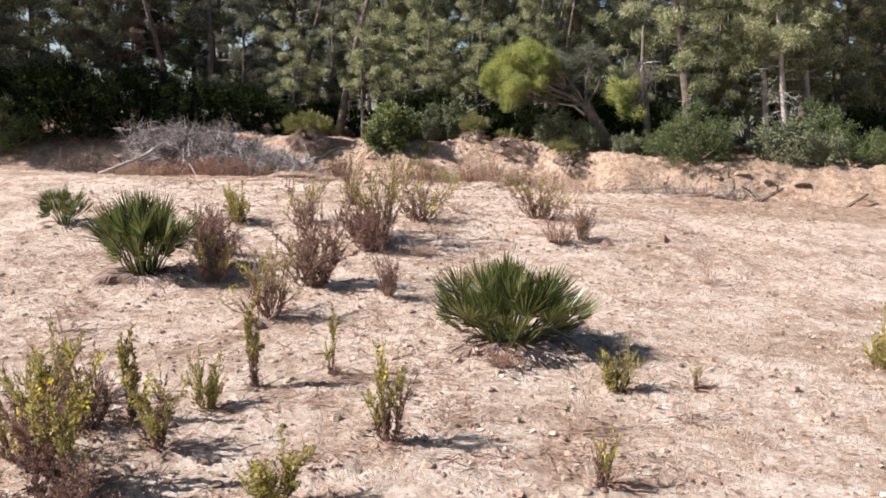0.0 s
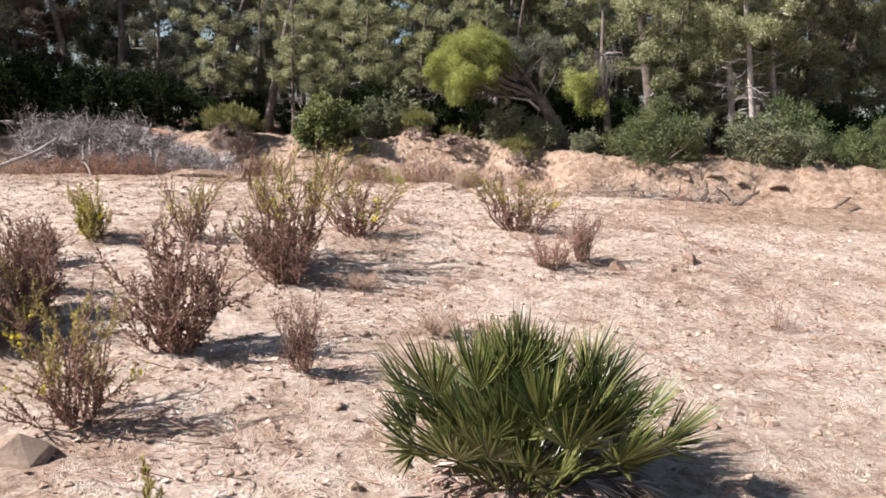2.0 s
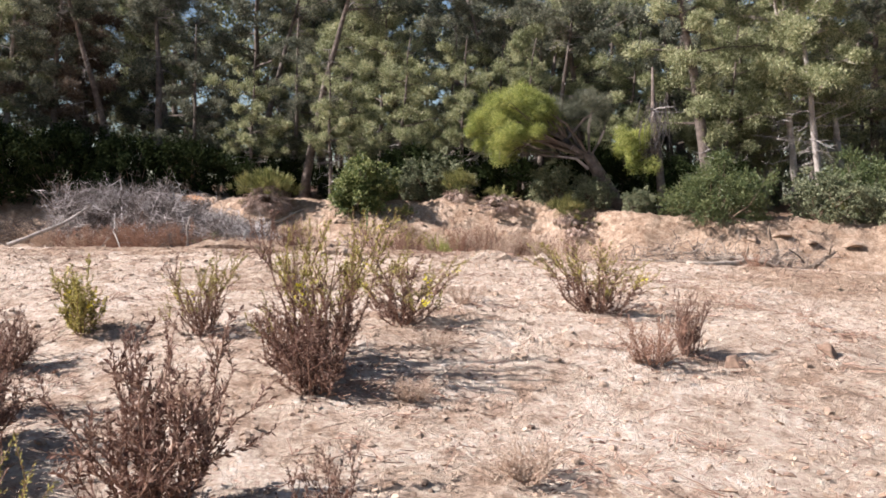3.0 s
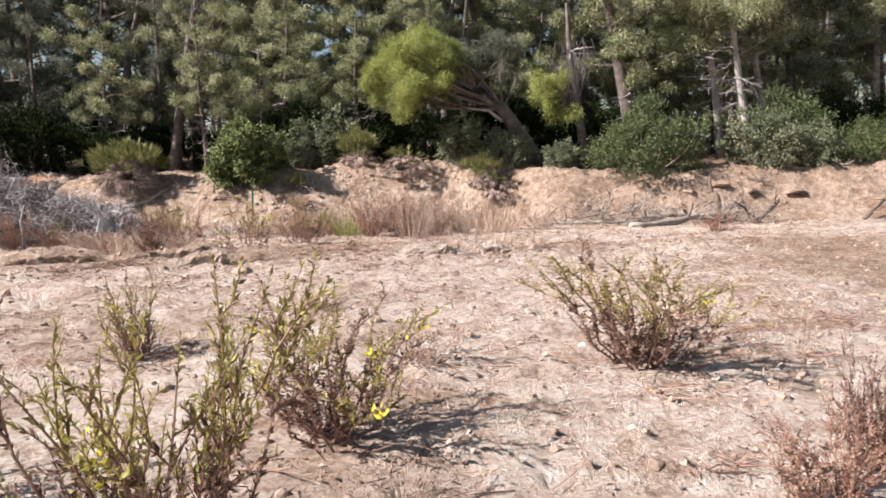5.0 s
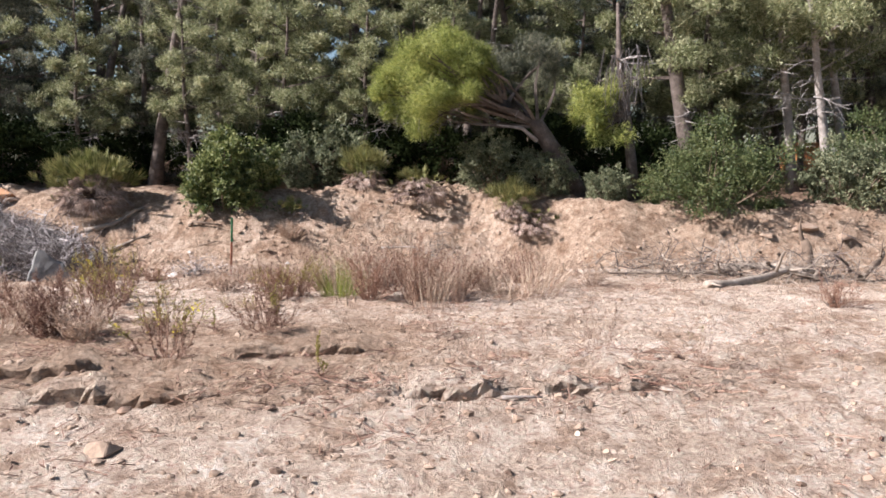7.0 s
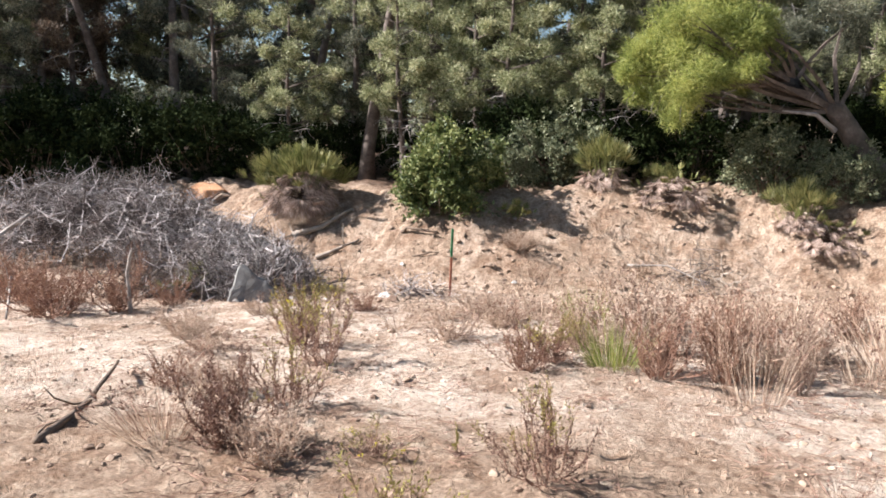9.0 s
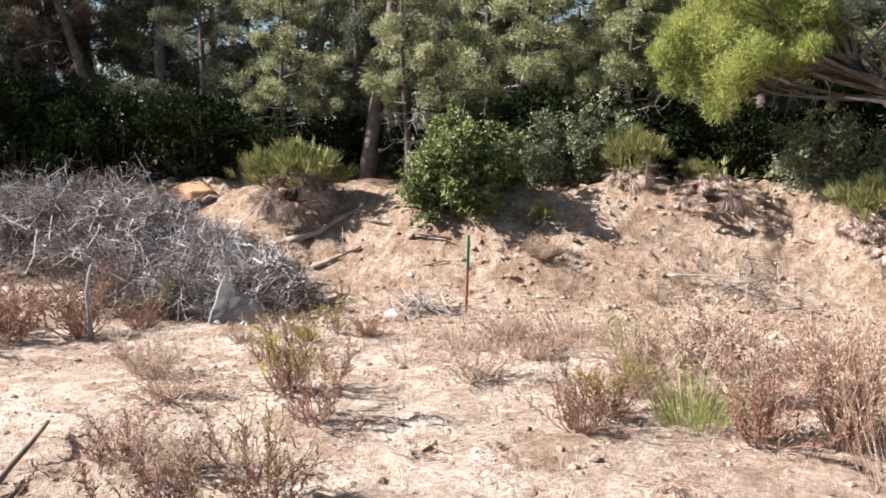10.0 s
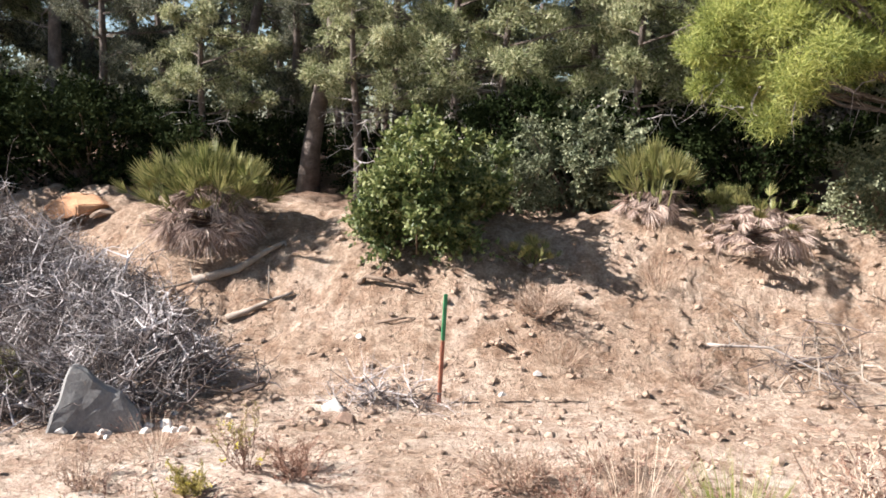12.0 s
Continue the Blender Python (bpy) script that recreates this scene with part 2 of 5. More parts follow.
# broken edges of crusted soil that face the field: y, seed, height, from x, to x
LIPS = ((13.3, 5.0, 0.08, -1.1, 0.5), (13.2, 6.0, 0.09, 0.75, 1.7), (13.22, 7.0, 0.07, 1.7, 2.4), (13.75, 8.0, 0.11, -2.9, -0.9), (14.5, 9.0, 0.08, -0.4, 0.8))


def lip_at(edge, x):
    at, shift, high, x0, x1 = edge
    lip = at + 0.12 * noise.noise(Vector((x * 1.3, shift, 0))) + 0.08 * noise.noise(Vector((x * 4, shift + 4, 0))) + 0.045 * noise.noise(Vector((x * 7, shift, 2))) + 0.02 * noise.noise(Vector((x * 15, shift, 5)))
    much = smooth(x0 - 0.1, x0 + 0.2, x) * (1 - smooth(x1 - 0.2, x1 + 0.1, x)) * smooth(-0.45, 0.1, noise.noise(Vector((x * 2.3, shift + 1.7, 0))))
    return lip, much


def height(x, y):
    z = base(x, y)
    foot = along(FOOT, x)
    up = smooth(foot - 0.3, foot + 1.2, y) * (1 - smooth(foot + 4, foot + 7, y))
    p = Vector((x, y, 0))
    z += 0.04 * noise.noise(p * 0.9) + 0.024 * noise.noise(p * 3.1)
    rough = 0.6 + 0.7 * smooth(-0.1, 0.4, noise.noise(p * 0.55))
    z += rough * (0.016 + 0.05 * up) * noise.noise(p * 7.0) + rough * (0.022 + 0.012 * up) * noise.noise(p * 13.0)
    pit = noise.noise(p * 5.0 + Vector((7, 3, 0)))
    z -= 0.035 * smooth(0.42, 0.62, pit) * rough
    z += up * (0.14 * noise.noise(Vector((x * 1.3, y * 0.6, 3))) + 0.10 * noise.noise(p * 2.3) + 0.07 * abs(noise.noise(p * 3.6)) - 0.04 * smooth(0.1, 0.4, noise.noise(Vector((x * 2.0, y * 5.0, 8)))))
    # small scarps where the crust has slipped, running across the slope
    slip = noise.noise(Vector((x * 1.5, y * 4.2, 11))) + 0.35 * noise.noise(Vector((x * 6, y * 9, 4)))
    z += 0.028 * smooth(0.02, 0.12, slip) * smooth(8.0, 11.5, y) * (1 - smooth(17, 20, y))
    for edge in LIPS:
        lip, much = lip_at(edge, x)
        if -0.3 < y - lip < 1.7:
            z += edge[2] * much * smooth(lip - 0.012, lip + 0.012, y) * (1 - smooth(lip + 0.1, lip + 1.6, y))
            z -= 0.05 * much * math.exp(-((y - lip + 0.03) / 0.08) ** 2)
    return z


def overhang(x, y):
    """How far the crust at a broken edge leans out over its hollow."""
    out = 0.0
    for edge in LIPS:
        lip, much = lip_at(edge, x)
        if 0.0 < y - lip < 0.2:
            out += 0.03 * much * (1 - (y - lip) / 0.2)
    return out


def spaced(low, high, step, near_low, near_high, near_step, far):
    inner = [low]
    while inner[-1] < high:
        inner.append(inner[-1] + (near_step if near_low <= inner[-1] < near_high else step))
    out, s, a, b = [], step, inner[0], inner[-1]
    left, right = [], []
    while s < far:
        s *= 1.35
        a, b = a - s, b + s
        left.append(a), right.append(b)
    return left[::-1] + inner + right


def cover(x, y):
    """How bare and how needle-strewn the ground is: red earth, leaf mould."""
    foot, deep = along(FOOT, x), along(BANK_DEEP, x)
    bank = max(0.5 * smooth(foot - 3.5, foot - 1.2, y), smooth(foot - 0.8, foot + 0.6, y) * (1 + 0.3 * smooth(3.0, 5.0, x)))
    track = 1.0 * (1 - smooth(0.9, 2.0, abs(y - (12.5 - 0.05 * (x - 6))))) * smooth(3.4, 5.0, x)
    # brown soil of the hump, deepened for the shading on its left slope
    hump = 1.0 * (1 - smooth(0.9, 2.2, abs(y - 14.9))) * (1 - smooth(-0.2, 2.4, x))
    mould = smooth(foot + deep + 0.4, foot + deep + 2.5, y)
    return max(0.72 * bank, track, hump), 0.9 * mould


def build_ground():
    xs, ys = spaced(-13.0, 14.0, 0.10, -4.5, 5.0, 0.05, 90), spaced(-1.0, 29.0, 0.10, 1.5, 26.5, 0.055, 90)
    xs = sorted(xs + [-2.8 + 0.05 * k for k in range(105)])
    ys = sorted(ys + [12.9 + 0.018 * k for k in range(96)])
    verts = [(x, y - overhang(x, y), height(x, y)) for y in ys for x in xs]
    n = len(xs)
    faces = [(j * n + i, j * n + i + 1, (j + 1) * n + i + 1, (j + 1) * n + i) for j in range(len(ys) - 1) for i in range(n - 1)]
    me = bpy.data.meshes.new("ground")
    me.from_pydata(verts, [], faces)
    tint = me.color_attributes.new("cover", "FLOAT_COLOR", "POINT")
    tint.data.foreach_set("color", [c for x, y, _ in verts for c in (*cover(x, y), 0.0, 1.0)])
    # the broken edges stay sharp
    def broken(x, y):
        return 12.8 < y < 16.3 and any(much > 0.1 and -0.1 < y - lip < 0.06 for lip, much in (lip_at(edge, x) for edge in LIPS))

    me.polygons.foreach_set("use_smooth", [not broken(*verts[f[0]][:2]) for f in faces])
    me.materials.append(SOIL)
    tagged(new("ground", me), "dry sandy field rising to a red earth bank", "ground", kind="structure")


build_ground()


# ---- mesh helpers ----
class Soup:
    """Points and faces gathered for one mesh."""

    def __init__(self):
        self.v, self.f = [], []

    def tube(self, points, radii, sides=5):
        start = len(self.v)
        for k, p in enumerate(points):
            ahead = (points[min(k + 1, len(points) - 1)] - points[max(k - 1, 0)]).normalized()
            a = ahead.orthogonal().normalized()
            b = ahead.cross(a)
            for s in range(sides):
                w = 2 * math.pi * s / sides
                self.v.append(p + (a * math.cos(w) + b * math.sin(w)) * radii[k])
        for k in range(len(points) - 1):
            for s in range(sides):
                i, j = start + k * sides + s, start + k * sides + (s + 1) % sides
                self.f.append((i, j, j + sides, i + sides))
        self.f.append(tuple(start + s for s in range(sides))[::-1])
        self.f.append(tuple(start + (len(points) - 1) * sides + s for s in range(sides)))

    def blade(self, p, way, side, long, wide, fold=0.15):
        """A leaf folded along its midrib, pointed at both ends."""
        n = way.cross(side)
        i = len(self.v)
        mid = p + way * long * 0.45
        self.v += [p, mid + side * wide * 0.5 + n * wide * fold, p + way * long, mid - side * wide * 0.5 + n * wide * fold]
        self.f += [(i, i + 1, i + 2), (i, i + 2, i + 3)]

    def needle(self, p, way, side, long, wide):
        i = len(self.v)
        self.v += [p - side * wide * 0.5, p + side * wide * 0.5, p + way * long]
        self.f.append((i, i + 1, i + 2))

    def lump(self, at, size, rough, rng, turn=0.0):
        """An angular stone or clod."""
        bm = bmesh.new()
        bmesh.ops.create_icosphere(bm, subdivisions=1, radius=1)
        shift = Vector((rng.random() * 50, rng.random() * 50, 0))
        i = len(self.v)
        rot = Matrix.Rotation(turn, 3, "Z")
        for k, v in enumerate(bm.verts):
            v.index = k
            q = v.co * (1 + rough * noise.noise(v.co * 1.7 + shift))
            self.v.append(Vector(at) + rot @ Vector((q.x * size[0], q.y * size[1], q.z * size[2])))
        self.f += [tuple(i + v.index for v in f.verts) for f in bm.faces]
        bm.free()

    def mesh(self, name, material, soft=False):
        me = bpy.data.meshes.new(name)
        me.from_pydata(self.v, [], self.f)
        if soft:
            me.polygons.foreach_set("use_smooth", [True] * len(self.f))
        me.materials.append(material)
        return me


def part(name, soup, material, parent, label="", soft=False):
    ob = new(name, soup.mesh(name, material, soft))
    ob.parent = parent
    return tagged(ob, label)


def thing(name, label, category, group="", at=None, kind=""):
    """An Empty at the base of a thing; its parts hang under it."""
    ob = tagged(new(name), label, category, group, kind)
    ob.empty_display_size = 0.1
    if at is not None:
        ob.matrix_basis = at
    return ob


def single(name, soup, material, label, category, group="", kind="", soft=False):
    return tagged(new(name, soup.mesh(name, material, soft)), label, category, group, kind)


def anyway(rng, up=-1.0):
    while True:
        v = Vector((rng.uniform(-1, 1), rng.uniform(-1, 1), rng.uniform(up, 1)))
        if 0.05 < v.length < 1:
            return v.normalized()


def bent(a, b, sag, rng, steps=4):
    """Points from a to b that bow and wander."""
    off = anyway(rng) * (b - a).length * sag
    return [a.lerp(b, k / steps) + off * math.sin(math.pi * k / steps) + anyway(rng) * (b - a).length * sag * 0.3 * (0 < k < steps) for k in range(steps + 1)]


def on_ground(x, y, turn=0.0, size=1.0, sink=0.0, tall=None):
    return Matrix.LocRotScale((x, y, height(x, y) - sink), Euler((0, 0, turn)), (size, size, tall or size))


# ---- trees ----
def needles(soup, centre, radius, count, rng, long, wide, flat=0.75):
    """A tuft of foliage: sprays of needles round a small bough."""
    for _ in range(count):
        d = anyway(rng)
        r = radius * rng.uniform(0.25, 1.0) * (1 + 0.35 * noise.noise(d * 2 + centre))
        p = centre + Vector((d.x * r, d.y * r, d.z * r * flat))
        way = (d * 0.7 + anyway(rng) * 0.8 + Vector((0, 0, 0.15))).normalized()
        soup.needle(p, way, way.cross(anyway(rng)).normalized(), long * rng.uniform(0.6, 1.3), wide * rng.uniform(0.7, 1.3))


def pine(label, tall, thick, lean, crown_low, crown_wide, leaf, bark, seed, boughs=26, per=640, long=0.12, wide=0.030, clump=0.41, dead=6, top_flat=0.0):
    rng = random.Random(seed)
    root = thing("pine_tree", label, "pine tree", "trees of the wood")
    tip = Vector((lean[0], lean[1], tall))
    stem = [Vector((lean[0] * (k / 9) ** 1.3, lean[1] * (k / 9) ** 1.3, -0.25 + (tall + 0.25) * k / 9)) + Vector((rng.uniform(-1, 1), rng.uniform(-1, 1), 0)) * 0.05 * (k > 0) for k in range(10)]
    trunk = Soup()
    trunk.tube(stem, [thick * (1.35 if k == 0 else 1.0) * (1 - 0.075 * k) * (1 - 0.05 * k) for k in range(10)], 9)
    part("trunk", trunk, bark, root, soft=True)
    crown = Soup()
    for b in range(boughs):
        limbs = Soup()
        u = crown_low + (1 - crown_low) * (b + rng.random()) / boughs
        at = u * 9
        k = min(8, int(at))
        p = stem[k].lerp(stem[k + 1], at - k)
        w = b * 2.4 + rng.uniform(-0.5, 0.5)
        shape = math.sin(math.pi * min(1.0, 0.3 + 0.75 * (u - crown_low) / (1 - crown_low))) ** 0.7
        reach = crown_wide * shape * rng.choice((0.45, 0.7, 0.95, 1.2)) * rng.uniform(0.85, 1.1)
        end = p + Vector((math.cos(w) * reach, math.sin(w) * reach, reach * rng.uniform(-0.05, 0.45) * (1 - top_flat)))
        line = bent(p, end, 0.07, rng)
        r0 = thick * 0.26 * (1 - 0.6 * u)
        limbs.tube(line, [r0 * (1 - 0.2 * i) + 0.006 for i in range(5)], 4)
        for s in (0.45, 0.72, 1.0):
            if reach * s < 0.35:
                continue
            i = min(3, int(s * 4))
            c = line[i].lerp(line[i + 1], s * 4 - i) + anyway(rng) * 0.22
            needles(crown, c, clump * rng.uniform(0.7, 1.25), int(per * rng.uniform(0.6, 1.2)), rng, long, wide)
            for _ in range(2):
                q = c + anyway(rng) * clump * 0.8
                limbs.tube([line[i], line[i].lerp(q, 0.55) + anyway(rng) * 0.06, q], [0.016, 0.01, 0.004], 3)
        part("limb", limbs, bark, root)
    part("crown", crown, leaf, root)
    if dead:
        for _ in range(dead):
            twigs = Soup()
            u = rng.uniform(0.15, max(0.2, crown_low + 0.1))
            p = stem[0].lerp(stem[-1], u)
            w = rng.uniform(0, 6.28)
            end = p + Vector((math.cos(w), math.sin(w), rng.uniform(-0.4, 0.25))) * rng.uniform(0.5, 1.5)
            line = bent(p, end, 0.12, rng)
            twigs.tube(line, [0.022, 0.018, 0.013, 0.009, 0.004], 4)
            for i in (1, 2, 3):
                for _ in range(2):
                    twigs.tube(bent(line[i], line[i] + anyway(rng) * 0.4 - Vector((0, 0, 0.1)), 0.1, rng, 2), [0.008, 0.006, 0.002], 3)
            part("dead_branch", twigs, GREY_WOOD, root, "bare grey dead branch")
    return root


def bush(label, wide, tall, leaf, seed, clumps=70, per=130, long=0.06, broad=0.026, name="mastic_bush", group="bushes on the bank", bark=DARK_WOOD, ragged=0.8, low=-0.75):
    """Leafy sprigs in uneven clumps on a branchwork, with hollows between them."""
    rng = random.Random(seed)
    root = thing(name, label, "bush", group)
    wood, leaves = Soup(), Soup()
    for c in range(clumps):
        d = anyway(rng, low)
        grow = 0.74 + ragged * noise.noise(d * 2.3 + Vector((seed, 0, 0))) + rng.uniform(-0.12, 0.08)
        grow = max(0.35, min(1.25, grow))
        centre = Vector((d.x * wide * 0.5 * grow, d.y * wide * 0.5 * grow, max(0.1 * tall, tall * (0.45 + 0.48 * d.z * grow))))
        if c % 3 == 0:
            wood.tube(bent(Vector((rng.uniform(-0.08, 0.08), rng.uniform(-0.08, 0.08), -0.06)), centre, 0.1, rng, 3), [0.022, 0.016, 0.01, 0.004], 4)
        size = 0.13 * (wide + tall) * 0.5 * rng.uniform(0.55, 1.45)
        for _ in range(max(3, per // 12)):
            e = (anyway(rng) + d * 0.7 + Vector((0, 0, 0.3))).normalized()
            p = centre + anyway(rng) * size * rng.uniform(0.0, 0.6)
            reach = size * rng.uniform(0.5, 1.5)
            for k in range(12):
                q = p + e * reach * (k + 1) / 12
                if q.z < -0.03:
                    continue
                way = (e * 0.7 + anyway(rng)).normalized()
                leaves.blade(q, way, way.cross(anyway(rng)).normalized(), long * rng.uniform(0.6, 1.3), broad * rng.uniform(0.7, 1.3))
    tagged(part("branchwork", wood, bark, root), kind="stuff")
    part("foliage", leaves, leaf, root)
    return root


def fan(soup, p, way, up, long, spread, count, wide, rng):
    side = way.cross(up).normalized()
    for k in range(count):
        a = spread * (k / (count - 1) - 0.5) * 2
        w = (way * math.cos(a) + side * math.sin(a)).normalized()
        w = (w + up * rng.uniform(-0.04, 0.12) + anyway(rng) * 0.05 - Vector((0, 0, 0.06 * abs(a)))).normalized()
        soup.blade(p, w, w.cross(up).normalized(), long * (1 - 0.25 * abs(a) / spread) * rng.uniform(0.85, 1.08), wide, 0.4)


def dwarf_palm(label, wide, tall, seed, fans=60, dead=14, leaf=PALM_LEAF, upright=0.0, group="dwarf fan palms", skirt=0.0, long=0.5):
    """A clump of fan leaves on thin stalks, dry leaves at the foot; every frond is a part."""
    rng = random.Random(seed)
    root = thing("dwarf_fan_palm", label, "palm", group)
    for k in range(fans):
        w = k * 2.39996 + rng.uniform(-0.3, 0.3)
        tilt = (k + 0.5) / fans
        out = 0.08 + (1 - upright) * tilt ** 0.75 * 1.32 + rng.uniform(-0.12, 0.12)
        way = Vector((math.cos(w) * math.sin(out), math.sin(w) * math.sin(out), math.cos(out))).normalized()
        reach = rng.uniform(0.3, 0.8)
        crown = (0.14 + 0.26 * (skirt > 0.2)) * wide * tilt
        foot = Vector((math.cos(w) * crown, math.sin(w) * crown, skirt * tall * rng.uniform(0.75, 1.05) * math.sqrt(1 - 0.6 * tilt * (skirt > 0.2))))
        end = foot + Vector((way.x * wide * 0.5, way.y * wide * 0.5, max(0.05, way.z) * tall * (1 - skirt))) * reach
        frond = Soup()
        frond.tube([foot, foot.lerp(end, 0.5) + Vector((0, 0, 0.03)), end], [0.007, 0.005, 0.004], 3)
        up = (Vector((0, 0, 1)) - way * way.z + anyway(rng) * 0.7).normalized()
        fan(frond, end, (way + Vector((0, 0, 0.15))).normalized(), (up - way * up.dot(way)).normalized(), tall * (1 - skirt) * long * rng.uniform(0.75, 1.15), 0.95, 22, 0.0135 * (0.6 + 0.5 * tall), rng)
        part("frond", frond, PALM_OLIVE if rng.random() < 0.10 else leaf, root)
    for k in range(dead):
        w = rng.uniform(0, 6.28)
        rise = rng.uniform(0.05, 1)
        z = skirt * tall * rise + 0.05
        out = rng.uniform(0.15, 0.36) if skirt < 0.2 else 0.43 * math.sqrt(max(0.05, 1 - rise * rise)) * rng.uniform(0.85, 1.1)
        p = Vector((math.cos(w), math.sin(w), 0)) * wide * out + Vector((0, 0, z))
        way = (Vector((math.cos(w), math.sin(w), -rng.uniform(0.2, 1.6 if skirt else 0.35))).normalized() + anyway(rng) * (0.75 if skirt > 0.2 else 0.0)).normalized()
        up = way.cross(Vector((-math.sin(w), math.cos(w), 0))) * -1
        brown = Soup()
        fan(brown, p, way, up.normalized(), tall * rng.uniform(0.2, 0.4), 0.8, 11, 0.016, rng)
        brown.tube([Vector((0, 0, z * 0.7)), p], [0.006, 0.004], 3)
        part("dry_frond", brown, PALM_DEAD, root, "dry grey-brown dead frond")
    return root


def along_up(a, b):
    return (b - a).normalized()


def herb(label, seed, stems, spread, leaf_mat, tip_mat=None, tip=0.3, stem_mat=DRY_STEM, leaf_long=0.05, density=50, flower=0, group="dry herbs of the field", side=6, low=0.06):
    """A dry herb, 1 m tall and 1 m wide, to be scaled: woody stems, withered leaves, sometimes a fresh tip."""
    rng = random.Random(seed)
    root = thing("dry_herb", label, "wild plant", group)
    twigs, leaves, tips, blooms = Soup(), Soup(), Soup(), Soup()
    for s in range(stems):
        w = s * 2.4 + rng.uniform(-0.8, 0.8)
        out = spread * 0.5 * ((s + 0.5) / stems) ** 0.6 * rng.uniform(0.6, 1.25)
        high = rng.choice((0.35, 0.55, 0.75, 0.9, 1.05)) * rng.uniform(0.8, 1.0) * (1 - 0.25 * out)
        a = Vector((math.cos(w) * rng.uniform(0, 0.1) * spread, math.sin(w) * rng.uniform(0, 0.1) * spread, -0.03))
        b = Vector((math.cos(w) * out, math.sin(w) * out, high))
        line = bent(a, b, 0.09, rng)
        line[1] += Vector((b.x, b.y, 0)) * 0.12
        wood = Soup()
        wood.tube(line, [0.0085, 0.0068, 0.0055, 0.004, 0.0015], 4)
        part("stem", wood, stem_mat, root)
        runs = [(line, low)]
        for _ in range(side):
            u = rng.uniform(0.12, 0.85)
            i = int(u * 4)
            p = line[i].lerp(line[i + 1], u * 4 - i)
            q = p + (anyway(rng, -0.2) * 0.62 + Vector((b.x, b.y, 0.9)) * 0.75) * rng.uniform(0.10, 0.36)
            twig = bent(p, q, 0.12, rng)
            twigs.tube(twig, [0.0042, 0.0036, 0.003, 0.0022, 0.001], 3)
            runs.append((twig, 0.05))
            if rng.random() < 0.7:
                fork = rng.choice(twig[1:4])
                tine = bent(fork, fork + (anyway(rng, -0.3) * 0.8 + along_up(a, b) * 0.5) * rng.uniform(0.05, 0.14), 0.12, rng)
                twigs.tube(tine, [0.0026, 0.0023, 0.002, 0.0016, 0.0008], 3)
                runs.append((tine, 0.0))
        fresh_stem = tip_mat is not None and rng.random() < 0.8
        for run, begin in runs:
            along_stem = (run[4] - run[0]).normalized()
            many = int(density * (run[0] - run[4]).length / 0.4) + 3
            for k in range(many):
                u = begin + (1 - begin) * (k + rng.random()) / many
                i = min(3, int(u * 4))
                p = run[i].lerp(run[i + 1], u * 4 - i)
                way = (anyway(rng) + along_stem * rng.uniform(0.5, 1.7)).normalized()
                fresh = fresh_stem and p.z > high * (1 - tip) * rng.uniform(0.85, 1.15)
                size = leaf_long * rng.uniform(0.35, 1.3) * (1.0 - 0.35 * u)
                (tips if fresh else leaves).blade(p, way, way.cross(anyway(rng)).normalized(), size, size * 0.30 * rng.uniform(0.7, 1.3))
            if flower and len(run) == 5 and (run[4] - run[0]).length > 0.22 and rng.random() < flower * 0.55:
                for _ in range(10):
                    p = run[4] + anyway(rng) * 0.03 - along_stem * rng.uniform(0, 0.12)
                    way = anyway(rng)
                    blooms.blade(p, way, way.orthogonal().normalized(), 0.035, 0.024)
    tagged(part("twigwork", twigs, stem_mat, root), kind="stuff")
    tagged(part("foliage", leaves, leaf_mat, root), kind="stuff")
    if tips.v:
        tagged(part("fresh_growth", tips, tip_mat, root, "yellow-green fresh shoot tips"), kind="stuff")
    if blooms.v:
        tagged(part("bloom", blooms, YELLOW_FLOWER, root, "small yellow flowers"), kind="stuff")
    return root


def grass_tuft(label, seed, blades, material, spread, wide=0.009, heads=True):
    rng = random.Random(seed)
    root = thing("grass_tuft", label, "grass", "dry grass tufts")
    soup, seeds = Soup(), Soup()
    for _ in range(blades):
        w, out = rng.uniform(0, 6.28), spread * 0.5 * math.sqrt(rng.random())
        a = Vector((math.cos(w), math.sin(w), 0)) * out * 0.55
        b = a + Vector((math.cos(w) * out * 0.7, math.sin(w) * out * 0.7, rng.uniform(0.35, 1.0))) + anyway(rng) * 0.1
        mid = a.lerp(b, 0.5) + Vector((0, 0, 0.06))
        sd = (b - a).cross(anyway(rng)).normalized() * wide
        i = len(soup.v)
        soup.v += [a - sd, a + sd, mid + sd * 0.8, mid - sd * 0.8, b]
        soup.f += [(i, i + 1, i + 2, i + 3), (i + 3, i + 2, i + 4)]
        if heads and rng.random() < 0.3:
            for _ in range(4):
                way = ((b - mid).normalized() + anyway(rng) * 0.5).normalized()
                seeds.blade(b - (b - mid) * rng.uniform(0, 0.3), way, way.orthogonal().normalized(), 0.06, 0.016)
    tagged(part("grass_foliage", soup, material, root), kind="stuff")
    if seeds.v:
        tagged(part("seed_spray", seeds, BROWN_LEAF, root, "brown dry seed heads"), kind="stuff")
    return root


def spread(proto, poses):
    """The thing at the first pose, copies of it at the others."""
    for m in poses[1:]:
        copy_thing(proto, m)
    proto.matrix_basis = poses[0]


